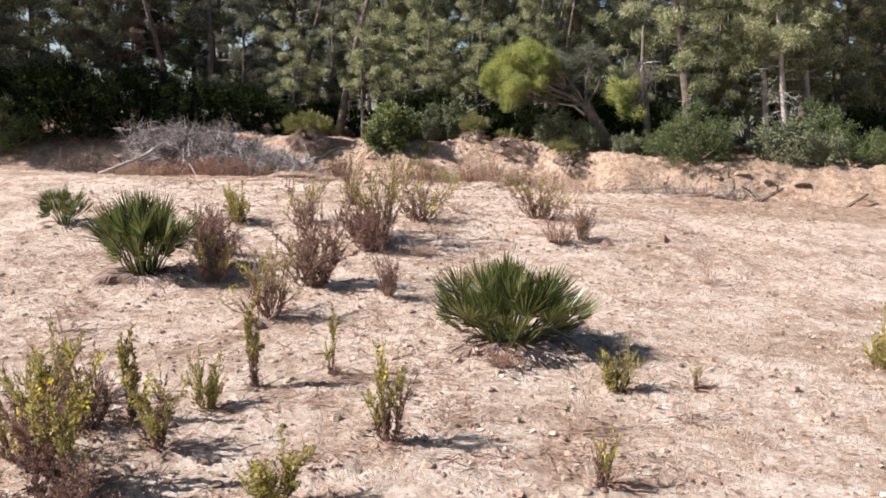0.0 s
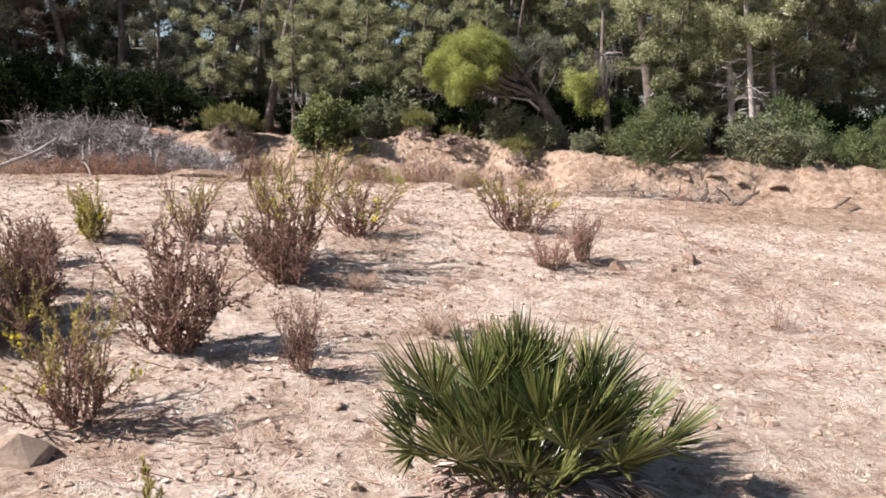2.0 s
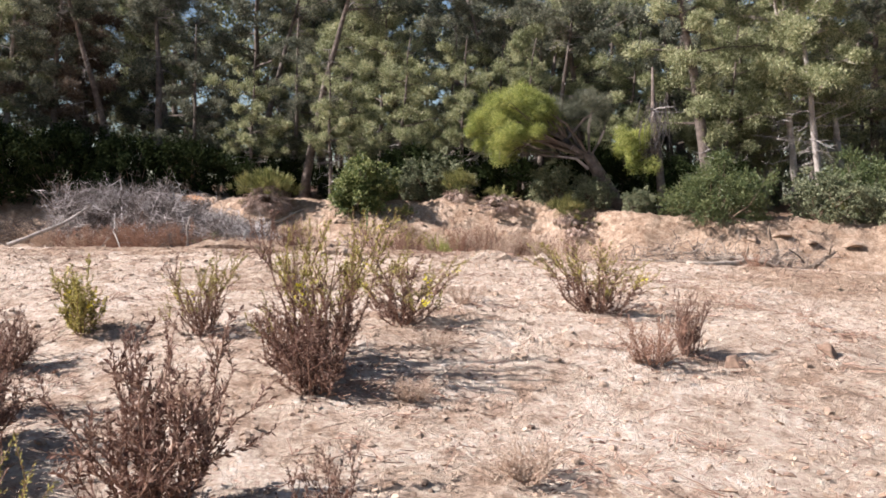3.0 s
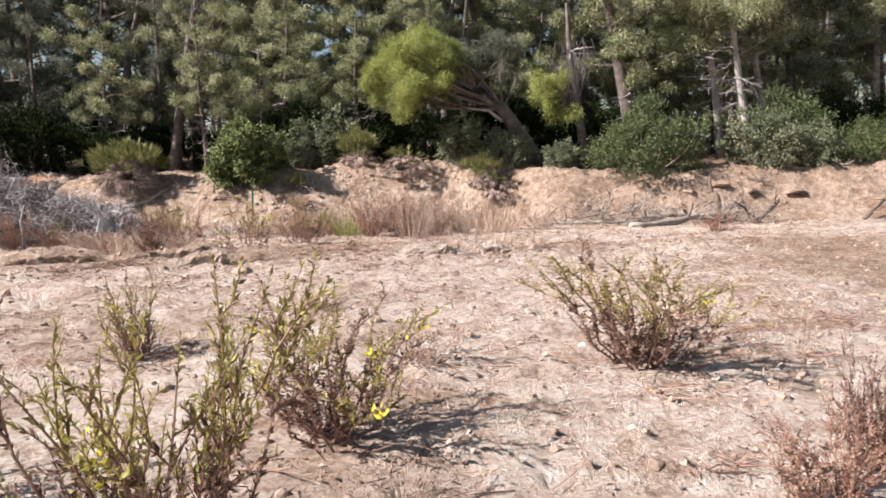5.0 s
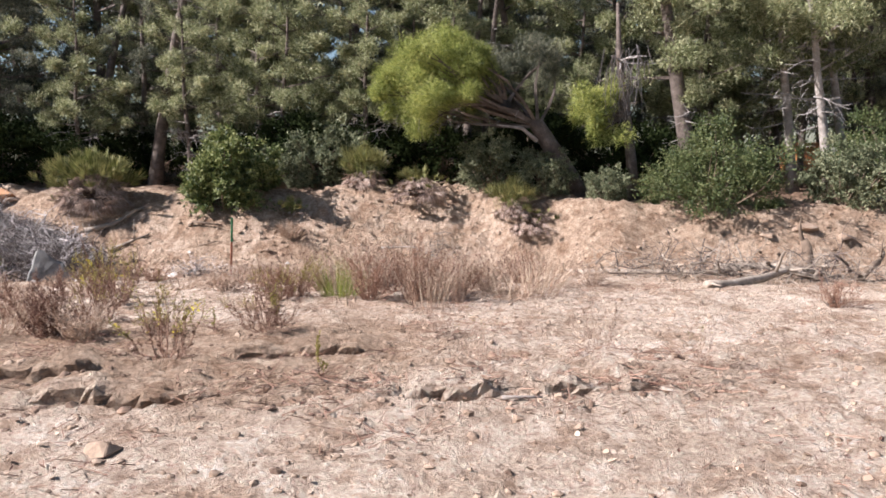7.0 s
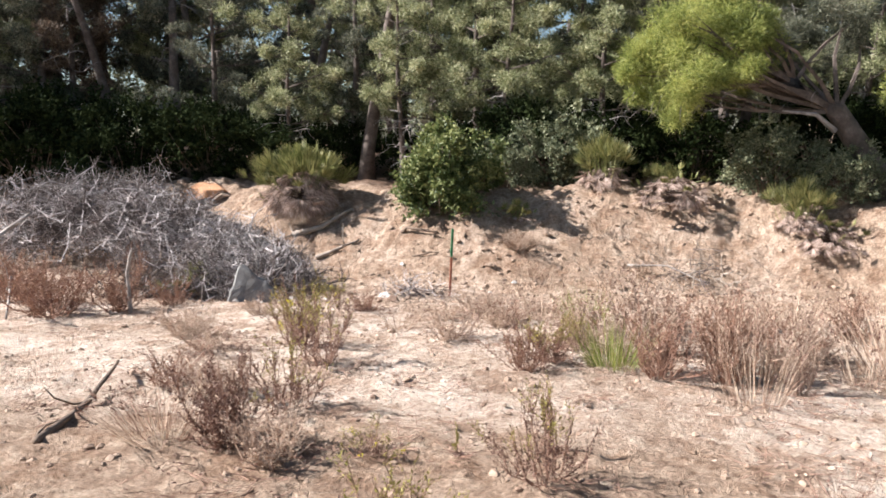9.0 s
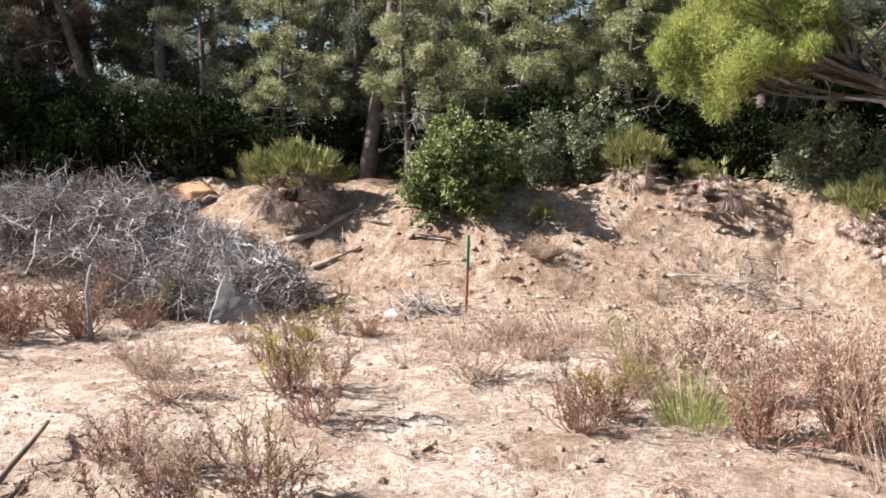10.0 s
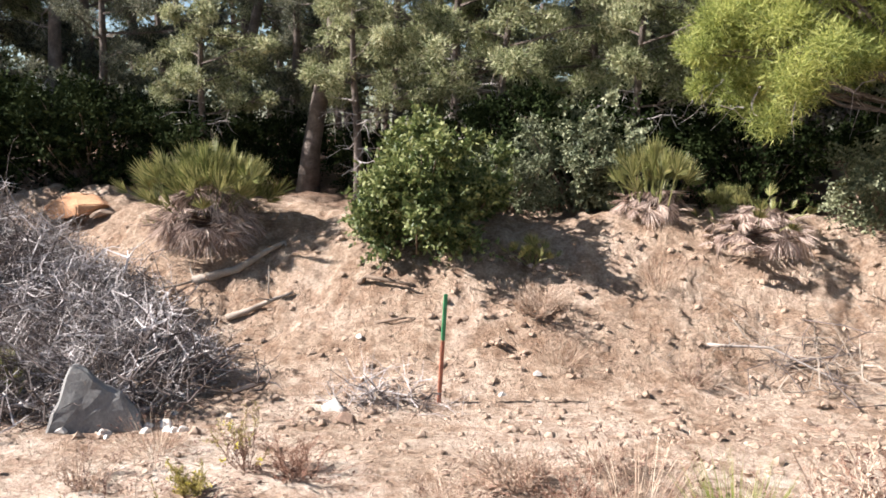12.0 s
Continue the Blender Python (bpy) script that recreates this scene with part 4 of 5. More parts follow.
# ---- herbs of the field: kind, x, y, height, width ----
HERBS = [
    ("b", -0.40, 6.11, 0.80, 0.78), ("o", -0.58, 5.26, 0.62, 0.57), ("b", 0.29, 5.82, 0.45, 0.31), ("o", -0.12, 8.0, 1.0, 0.8),
    ("o", 0.32, 8.9, 0.60, 0.8), ("r", 1.97, 8.31, 0.36, 0.52), ("y", -1.85, 8.55, 0.60, 0.5), ("o", -1.05, 8.55, 0.60, 0.5),
    ("b", -2.03, 7.97, 0.40, 0.50), ("t", 3.37, 7.22, 0.45, 0.36), ("t", 2.67, 9.57, 0.31, 0.25), ("t", 3.45, 9.40, 0.36, 0.24),
    ("s", -0.27, 3.77, 0.60, 0.13), ("s", 0.16, 3.98, 0.52, 0.09), ("y", 0.61, 3.06, 0.53, 0.33), ("y", 0.19, 2.43, 0.33, 0.37),
    ("y", -0.75, 2.46, 0.67, 0.52), ("s", -0.76, 3.25, 0.59, 0.18), ("y", -0.43, 3.46, 0.40, 0.22), ("t", 1.59, 3.35, 0.38, 0.27),
    ("y", 1.59, 2.71, 0.30, 0.15), ("t", 2.15, 3.51, 0.34, 0.18), ("y", 3.69, 4.49, 0.48, 0.37), ("t", -1.88, 4.62, 0.32, 0.44),
    ("y", 0.47, 3.87, 0.20, 0.12), ("y", 1.86, 3.94, 0.37, 0.27), ("y", 2.35, 4.00, 0.19, 0.11), ("b", 2.24, 8.47, 0.50, 0.33),
    ("o", -0.75, 10.21, 0.49, 0.39), ("o", 1.84, 9.58, 0.64, 0.95), ("g", 0.76, 9.83, 0.26, 0.43), ("b", -6.53, 22.84, 0.82, 0.59),
    ("l", -1.86, 16.63, 0.59, 0.59), ("l", -0.59, 14.11, 0.51, 0.55), ("l", -0.07, 15.33, 0.57, 0.46), ("s", 0.45, 13.45, 0.33, 0.10),
    ("t", 1.33, 15.27, 0.37, 0.28), ("t", 1.47, 14.08, 0.38, 0.34), ("t", 2.47, 14.63, 0.56, 0.39), ("t", 2.87, 13.75, 0.33, 0.29),
    ("r", 6.15, 17.29, 0.39, 0.52), ("p", 0.86, 19.68, 0.79, 1.02), ("n", 0.30, 20.06, 0.49, 0.49), ("g", 2.01, 20.08, 0.54, 0.82),
    ("g", 3.17, 19.29, 0.54, 0.70), ("g", 3.99, 19.75, 0.49, 0.65), ("l", -2.64, 20.67, 0.42, 0.45), ("l", -2.00, 17.84, 0.75, 0.6),
    ("r", -6.01, 20.03, 0.71, 1.20), ("r", -5.07, 21.11, 0.43, 0.64), ("b", -1.95, 15.8, 0.66, 0.66), ("g", -1.6, 15.6, 0.4, 0.6), ("g", -2.4, 15.9, 0.35, 0.6), ("r", -0.26, 17.81, 0.46, 0.50),
    ("n", 0.45, 18.06, 0.51, 0.51), ("r", 0.80, 17.77, 0.64, 0.64), ("p", 1.30, 17.80, 0.91, 0.59), ("p", 1.40, 17.26, 0.71, 0.50),
    ("p", 1.78, 17.55, 0.63, 0.37), ("g", -1.04, 19.05, 0.46, 0.72), ("g", -0.62, 19.95, 0.32, 0.46), ("s", -0.06, 15.88, 0.44, 0.11),
    ("s", -0.58, 15.76, 0.24, 0.08), ("l", -1.05, 15.79, 0.22, 0.42), ("l", 0.15, 18.74, 0.38, 0.48), ("o", -2.42, 18.55, 0.70, 0.62),
    ("g", -0.42, 23.51, 0.34, 0.51), ("g", 0.87, 23.34, 0.38, 0.87), ("g", -0.62, 24.07, 0.42, 0.84), ("y", -2.85, 20.28, 0.27, 0.37),
    ("b", -1.5, 6.75, 0.65, 0.65), ("b", -1.75, 7.2, 0.6, 0.5), ("o", -1.35, 6.2, 0.5, 0.5), ("o", -1.05, 2.75, 0.50, 0.45), ("y", -0.5, 2.95, 0.42, 0.4), ("b", -0.95, 3.15, 0.45, 0.4), ("y", -1.3, 3.4, 0.5, 0.4), ("b", -0.55, 2.25, 0.3, 0.4), ("y", -1.0, 2.3, 0.45, 0.4),
    ("g", 0.9, 3.4, 0.12, 0.4), ("g", 1.7, 5.3, 0.15, 0.4), ("g", 1.0, 6.6, 0.22, 0.4), ("g", 0.6, 11.2, 0.12, 0.5), ("r", 0.2, 11.0, 0.15, 0.4), ("r", 1.2, 4.25, 0.16, 0.4),
    ("r", -6.6, 20.6, 0.62, 0.9), ("r", -5.5, 20.5, 0.72, 0.9), ("r", -7.5, 21.4, 0.7, 1.0), ("p", -8.4, 22.4, 0.75, 0.9), ("r", -9.2, 23.0, 0.7, 1.0), ("g", -8.8, 22.6, 0.6, 0.9), ("g", -10.2, 23.6, 0.7, 1.0), ("p", -7.2, 22.6, 0.6, 0.8),
    ("p", 1.0, 18.6, 0.55, 0.7), ("p", 1.9, 18.4, 0.55, 0.75), ("p", 2.4, 17.9, 0.55, 0.7), ("p", 2.3, 18.8, 0.55, 0.8), ("g", 2.8, 18.3, 0.6, 0.8), ("g", 0.5, 18.5, 0.5, 0.7), ("o", -0.1, 18.2, 0.5, 0.6), ("g", 1.6, 18.0, 0.5, 0.8), ("p", 3.0, 19.9, 0.6, 0.8), ("g", 2.6, 20.6, 0.5, 0.8), ("p", -0.2, 20.4, 0.5, 0.7), ("r", 1.2, 20.2, 0.45, 0.7),
    ("g", -1.3, 20.2, 0.3, 0.6), ("g", -0.9, 20.6, 0.35, 0.6), ("g", -1.7, 19.6, 0.25, 0.5), ("g", -0.3, 20.9, 0.3, 0.6), ("r", -0.6, 20.3, 0.3, 0.5),
    ("b", -0.12, 7.7, 0.55, 0.66), ("b", -0.3, 7.95, 0.5, 0.6), ("g", 0.45, 7.6, 0.16, 0.6), ("g", 0.55, 8.35, 0.14, 0.6),
    ("g", -3.2, 18.2, 0.35, 0.7), ("g", -3.8, 19.0, 0.4, 0.8), ("r", -3.0, 17.2, 0.35, 0.7), ("g", -2.9, 19.6, 0.3, 0.7), ("g", -3.6, 20.4, 0.3, 0.7), ("g", -2.5, 16.9, 0.35, 0.7), ("r", -2.3, 20.6, 0.28, 0.6), ("g", -3.4, 21.0, 0.25, 0.6),
    ("r", -6.9, 20.9, 0.55, 0.9), ("p", 0.2, 19.2, 0.5, 0.6), ("p", 1.6, 19.3, 0.6, 0.7), ("r", 0.3, 19.7, 0.4, 0.6), ("p", 0.75, 24.6, 0.5, 0.5),
]
PLANTS = {
    "b": [lambda: herb("dry brown herb with withered leaves on sandy ground", 71, 22, 1.0, BROWN_LEAF, None), lambda: herb("dry brown herb with withered leaves on sandy ground", 72, 18, 0.9, BROWN_LEAF, None)],
    "o": [lambda: herb("half-dry herb with brown stems and olive shoots", 73, 20, 1.1, BROWN_LEAF, OLIVE_LEAF, 0.28, leaf_long=0.04, density=64, flower=0.18), lambda: herb("half-dry herb with brown stems and olive shoots", 74, 20, 1.2, BROWN_LEAF, OLIVE_LEAF, 0.32, leaf_long=0.04, density=64, flower=0.05, side=6)],
    "y": [lambda: herb("sparse herb with yellow flowering tips", 75, 11, 1.1, OLIVE_LEAF, OLIVE_LEAF, 0.4, flower=0.35, density=70, leaf_long=0.065), lambda: herb("sparse herb with yellow flowering tips", 76, 9, 0.9, BROWN_LEAF, OLIVE_LEAF, 0.6, flower=0.3, density=70, leaf_long=0.065)],
    "l": [lambda: herb("loose half-dry herb with sparse brown and olive leaves", 89, 13, 1.5, BROWN_LEAF, OLIVE_LEAF, 0.3, density=20, side=9), lambda: herb("loose half-dry herb with sparse brown and olive leaves", 90, 10, 1.3, BROWN_LEAF, OLIVE_LEAF, 0.4, density=24, side=8, flower=0.1)],
    "s": [lambda: herb("lone upright herb stem with olive leaves", 77, 3, 0.3, BROWN_LEAF, OLIVE_LEAF, 0.6, density=95, flower=0.5, side=4, leaf_long=0.075), lambda: herb("lone upright herb stem with olive leaves", 78, 2, 0.3, BROWN_LEAF, OLIVE_LEAF, 0.6, density=95, side=4, leaf_long=0.075)],
    "r": [lambda: herb("low reddish-brown dry herb with dense twigs", 79, 22, 1.25, RED_LEAF, None, density=22)],
    "t": [lambda: herb("thin bare twiggy dry herb", 80, 8, 1.2, BROWN_LEAF, None, stem_mat=PALE_STEM, density=7, side=6), lambda: herb("thin bare twiggy dry herb", 81, 6, 1.0, BROWN_LEAF, OLIVE_LEAF, 0.2, stem_mat=PALE_STEM, density=7, side=5)],
    "g": [lambda: herb("low dry twiggy tan herb", 85, 20, 1.3, BROWN_LEAF, TAN_GRASS, 0.7, stem_mat=PALE_STEM, density=16, leaf_long=0.05), lambda: herb("low dry twiggy tan herb", 87, 26, 1.4, TAN_GRASS, None, stem_mat=PALE_STEM, density=22, leaf_long=0.045, side=8), lambda: grass_tuft("dry tan grass tuft", 82, 170, TAN_GRASS, 1.4, 0.0035)],
    "p": [lambda: herb("tall dry grey-brown twiggy herb", 86, 26, 0.9, BROWN_LEAF, TAN_GRASS, 0.5, stem_mat=PALE_STEM, density=14, leaf_long=0.05), lambda: herb("tall dry reddish twiggy herb", 88, 30, 1.1, RED_LEAF, TAN_GRASS, 0.4, stem_mat=DRY_STEM, density=16, leaf_long=0.045, side=8), lambda: grass_tuft("tall dry tan grass with brown seed heads", 83, 110, TAN_GRASS, 1.3, 0.003)],
    "n": [lambda: grass_tuft("fresh green grass tuft among dry stems", 84, 240, GREEN_GRASS, 1.4, 0.004, False)],
}
for kind, makers in PLANTS.items():
    mine = [h for h in HERBS if h[0] == kind]
    for n, maker in enumerate(makers):
        poses = [on_ground(x, y, T.uniform(0, 6.28), max(0.6 * tall, min(1.7 * tall, wide)), 0.01, tall) for _, x, y, tall, wide in mine[n::len(makers)]]
        if poses:
            spread(maker(), poses)


# ---- dead wood ----
def stick(name, label, points, thick, material, category="branch", twigs=0, seed=1, lift=0.0):
    rng = random.Random(seed)
    soup = Soup()
    line = [Vector((x, y, height(x, y) + z + lift)) for x, y, z in points]
    fine = [a.lerp(b, k / 3) + anyway(rng) * thick * 0.25 for a, b in zip(line, line[1:]) for k in range(3)] + [line[-1]]
    soup.tube(fine, [thick * (1 - 0.55 * k / (len(fine) - 1)) * rng.uniform(0.88, 1.1) for k in range(len(fine))], 7)
    for _ in range(twigs):
        p = rng.choice(fine)
        soup.tube(bent(p, p + anyway(rng, -0.1) * rng.uniform(0.15, 0.5), 0.12, rng, 3), [thick * 0.35, thick * 0.28, thick * 0.2, 0.003], 4)
    return single(name, soup, material, label, category, soft=True)


def brush_heap(label, count, shape, material, seed, thick=0.016, long=(0.5, 1.6), big=24):
    """Cut branches thrown in a heap; shape gives a random place in it."""
    rng = random.Random(seed)
    root = thing("brush_heap", label, "brushwood")
    kinds = (material, HEAP_DARK, HEAP_PALE if material is GREY_WOOD else material, HEAP_DARK)
    rest = [Soup() for _ in kinds]
    for k in range(count):
        p = shape(rng)
        way = Vector((rng.uniform(-1, 1), rng.uniform(-1, 1), rng.gauss(0.0, 0.32))).normalized() * rng.uniform(*long)
        a, b = p - way * 0.5, p + way * 0.5
        for q in (a, b):
            q.z = max(q.z, base(q.x, q.y) + 0.01)
        line = bent(a, b, rng.choice((0.2, 0.5, 0.85)), rng)
        r = thick * rng.uniform(0.4, 1.2)
        target = rest[k % 4]
        if k < big:
            target, r = Soup(), thick * rng.uniform(1.6, 2.8)
        target.tube(line, [r, r * 0.9, r * 0.75, r * 0.55, r * 0.2], 5 if k < big else 4)
        for i in (1, 2, 3):
            for _ in range(2):
                rest[k % 4].tube(bent(line[i], line[i] + anyway(rng, -0.3) * rng.uniform(0.12, 0.4), 0.15, rng, 2), [r * 0.5, r * 0.35, r * 0.1], 3)
        if k < big:
            part("branch", target, kinds[k % 4], root)
    for soup, wood in zip(rest, kinds):
        tagged(part("brushwood", soup, wood, root), kind="stuff")
    return root


def heap_lumps():
    """Bundles that make up the large heap: centre and radius."""
    rng = random.Random(90)
    lumps = []
    for k in range(70):
        x = -4.0 - 6.9 * (k + rng.random()) / 70
        front = along([(-14, 25.2), (-9.5, 24.6), (-7.2, 24.0), (-5.7, 22.7), (-5.2, 22.3), (-3.8, 22.8)], x)
        back = along([(-14, 28.0), (-8, 26.8), (-5.6, 24.8), (-3.8, 23.3)], x)
        top = along([(-14, 0.7), (-11, 0.95), (-9.7, 1.38), (-8, 1.25), (-6.6, 0.95), (-5.6, 0.6), (-4.8, 0.36), (-3.9, 0.08)], x)
        u = rng.random()
        y = front + (back - front) * u
        ground = base(x, y)
        roof = max(ground + 0.15, ground + (top - ground) * math.sin(math.pi * min(1.0, 0.1 + 0.9 * u)) ** 0.6 + rng.uniform(-0.4, 0.15))
        size = min(0.55, 0.5 * (roof - ground) + 0.12) * rng.uniform(0.7, 1.15)
        lumps.append((Vector((x, y, roof - size * 0.75)), size))
    return lumps


HEAP_LUMPS = heap_lumps()


def left_heap(rng):
    centre, size = rng.choice(HEAP_LUMPS)
    d = anyway(rng, -0.2 if rng.random() < 0.8 else -1.0)
    p = centre + Vector((d.x, d.y, d.z * 0.8)) * size * (1 - 0.35 * rng.random() ** 2)
    return Vector((p.x, p.y, max(p.z, base(p.x, p.y) + 0.03)))


brush_heap("large heap of bleached grey cut branches", 4800, left_heap, GREY_WOOD, 91, 0.0095, (0.22, 0.85), 90)


brush_heap("low brown brushwood and earth beside the grey heap", 420, lambda r: (lambda x, y: Vector((x, y, base(x, y) + r.uniform(0.02, 0.42))))(-12.0 + r.gauss(0, 0.9), 25.6 + r.gauss(0, 0.7)), DARK_WOOD, 96, 0.009, (0.2, 0.8), 10)
brush_heap("low tangle of grey brushwood round the pointed boulder", 300, lambda r: (lambda x, y: Vector((x, y, base(x, y) + r.uniform(0.02, 0.5) * (0.4 + 0.6 * min(1.0, abs(x + 4.0))))))(-4.75 + r.gauss(0, 0.5), 21.95 + r.gauss(0, 0.22)), GREY_WOOD, 97, 0.009, (0.2, 0.7), 10)
# dark twigs added to stand for the shade left of the boulder
brush_heap("low brushwood added as shade at the foot of the grey heap", 240, lambda r: Vector((-5.4 + r.gauss(0, 0.65), 22.1 + r.gauss(0, 0.2), base(-5.4, 22.1) + r.uniform(0.02, 0.3))), DARK_WOOD, 95, 0.008, (0.2, 0.7), 8)


def right_heap(rng):
    u = rng.random()
    x, y = 4.6 + 3.9 * u + rng.gauss(0, 0.25), 21.3 - 1.0 * u + rng.gauss(0, 0.4)
    return Vector((x, y, base(x, y) + rng.uniform(0.02, 0.28)))


brush_heap("low scatter of grey dead branches below the bank", 170, right_heap, WARM_WOOD, 92, 0.009, (0.3, 1.0), 10)
brush_heap("small tangle of dry twigs on the slope", 46, lambda r: Vector((1.9 + r.gauss(0, 0.55), 23.6 + r.gauss(0, 0.3), base(1.9, 23.6) + r.uniform(0.02, 0.16))), WARM_WOOD, 93, 0.007, (0.25, 0.8), 6)
brush_heap("small tangle of dry twigs on the slope", 40, lambda r: Vector((-2.0 + r.gauss(0, 0.25), 22.5 + r.gauss(0, 0.12), base(-2, 22.5) + r.uniform(0.01, 0.07))), GREY_WOOD, 94, 0.006, (0.15, 0.4), 3)
stick("log", "weathered branch lying down the earth slope", [(-4.65, 24.81, 0.02), (-4.2, 25.0, 0.06), (-3.67, 25.27, 0.06)], 0.062, WARM_WOOD, "log", 4, 1)
stick("branch", "short dead branch half buried in earth", [(-4.13, 24.41, 0.02), (-3.38, 24.58, 0.05)], 0.04, WARM_WOOD, twigs=2, seed=2)
stick("log", "long bleached log lying along the bank foot", [(4.38, 22.4, 0.04), (5.2, 21.8, 0.05), (6.0, 21.2, 0.05), (6.9, 20.9, 0.04)], 0.055, WARM_WOOD, "log", 6, 3)
stick("log", "bleached forked trunk lying on the field edge", [(5.6, 19.4, 0.03), (6.4, 19.8, 0.05), (7.3, 20.3, 0.2), (8.0, 20.4, 0.03)], 0.085, WARM_WOOD, "log", 7, 4)
stick("log", "bleached log on the brush scatter", [(6.5, 21.1, 0.12), (7.2, 20.8, 0.2), (7.97, 20.4, 0.12)], 0.08, WARM_WOOD, "log", 4, 5)
stick("stump", "splintered dark tree stump with pale broken top", [(7.8, 20.8, -0.05), (7.95, 20.82, 0.3), (7.9, 20.84, 0.62)], 0.13, DARK_WOOD, "stump", 6, 6)
stick("branch", "dark crooked branch leaning on the bank", [(8.5, 20.3, 0.0), (8.95, 20.5, 0.3), (9.35, 20.9, 0.45)], 0.07, DARK_WOOD, twigs=5, seed=7)
stick("branch", "dark crooked branch leaning on the bank", [(10.8, 20.2, 0.02), (11.45, 20.5, 0.3)], 0.06, DARK_WOOD, twigs=3, seed=8)
stick("stick", "pale bare stick standing upright in grass", [(-5.25, 20.4, -0.05), (-5.28, 20.42, 0.5), (-5.18, 20.4, 0.78)], 0.032, PALE_BARK, "stick", 0, 9)
stick("branch", "dark fallen branch lying on sandy soil", [(-3.14, 15.74, 0.02), (-3.3, 16.5, 0.05), (-3.6, 17.4, 0.1)], 0.032, DARK_WOOD, twigs=3, seed=10)
stick("stick", "pale stick lying on the broken lip of soil", [(1.44, 13.1, 0.02), (1.66, 13.08, 0.03)], 0.013, PALE_BARK, "stick", 0, 11)
stick("branch", "long thin branch across the brush heap", [(-5.9, 22.1, 0.22), (-5.1, 22.1, 0.3), (-4.4, 22.2, 0.27), (-3.8, 22.4, 0.2), (-3.3, 22.55, 0.03)], 0.016, DARK_WOOD, twigs=3, seed=12)
stick("branch", "large bleached branch on the grey heap", [(-10.6, 22.6, 0.15), (-9.6, 23.2, 0.6), (-9.0, 23.8, 1.15)], 0.06, PALE_BARK, twigs=5, seed=13)
stick("root", "bare root sticking out of the bank", [(-2.6, 24.45, 0.0), (-2.5, 24.4, 0.12), (-2.0, 24.3, 0.08)], 0.035, DARK_WOOD, "root", 2, 14)
stick("root", "bare root sticking out of the bank", [(-2.35, 24.0, 0.0), (-2.0, 23.95, 0.05)], 0.022, DARK_WOOD, "root", 1, 15)
stick("branch", "thin dry branch lying on the slope", [(1.1, 23.85, 0.05), (1.7, 23.75, 0.16), (2.33, 23.44, 0.05)], 0.018, PALE_BARK, twigs=5, seed=17)
stick("branch", "bent dry branch on the field by the heap", [(-7.6, 21.2, 0.02), (-7.0, 20.6, 0.4), (-6.5, 19.8, 0.02)], 0.028, PALE_BARK, twigs=3, seed=18)


def stake():
    x, y = -1.55, 22.65
    root = thing("stake", "thin iron stake painted green above rusty red", "stake", at=on_ground(x, y, 0.3) @ pose(0, 0, 0, 0, 3.5, 0))
    for name, z0, z1, mat, label in (("shaft", -0.15, 0.58, RUST_PAINT, "rusty red lower shaft"), ("painted_top", 0.58, 1.0, GREEN_PAINT, "green painted upper end")):
        bm = bmesh.new()
        bmesh.ops.create_cube(bm, size=1, matrix=Matrix.LocRotScale((0, 0, (z0 + z1) / 2), None, (0.034, 0.034, z1 - z0)))
        bmesh.ops.bevel(bm, geom=[e for e in bm.edges], offset=0.006, segments=2, affect="EDGES")
        me = bpy.data.meshes.new(name)
        bm.to_mesh(me)
        me.materials.append(mat)
        ob = new(name, me)
        ob.parent = root
        tagged(ob, label)


stake()


# ---- stones ----
def boulder(name, label, at, size, corners, material, seed, turn=0.0, taper=0.2):
    """A rock: a cut block with broken facets."""
    rng = random.Random(seed)
    bm = bmesh.new()
    for _ in range(corners):
        d = anyway(rng, -0.2)
        bm.verts.new((d.x * size[0] * (1 - taper * max(0, d.z)) * rng.uniform(0.8, 1.1), d.y * size[1] * (1 - taper * max(0, d.z)), d.z * size[2] * rng.uniform(0.75, 1.1)))
    bmesh.ops.convex_hull(bm, input=bm.verts)
    bmesh.ops.delete(bm, geom=[v for v in bm.verts if not v.link_faces], context="VERTS")
    bmesh.ops.bevel(bm, geom=[e for e in bm.edges], offset=min(size) * 0.06, segments=2, affect="EDGES", clamp_overlap=True)
    me = bpy.data.meshes.new(name)
    bm.to_mesh(me)
    me.materials.append(material)
    ob = tagged(new(name, me), label, "rock")
    ob.matrix_basis = Matrix.LocRotScale((at[0], at[1], height(*at) + size[2] * 0.1), Euler((0, 0, turn)), (1, 1, 1))
    return ob


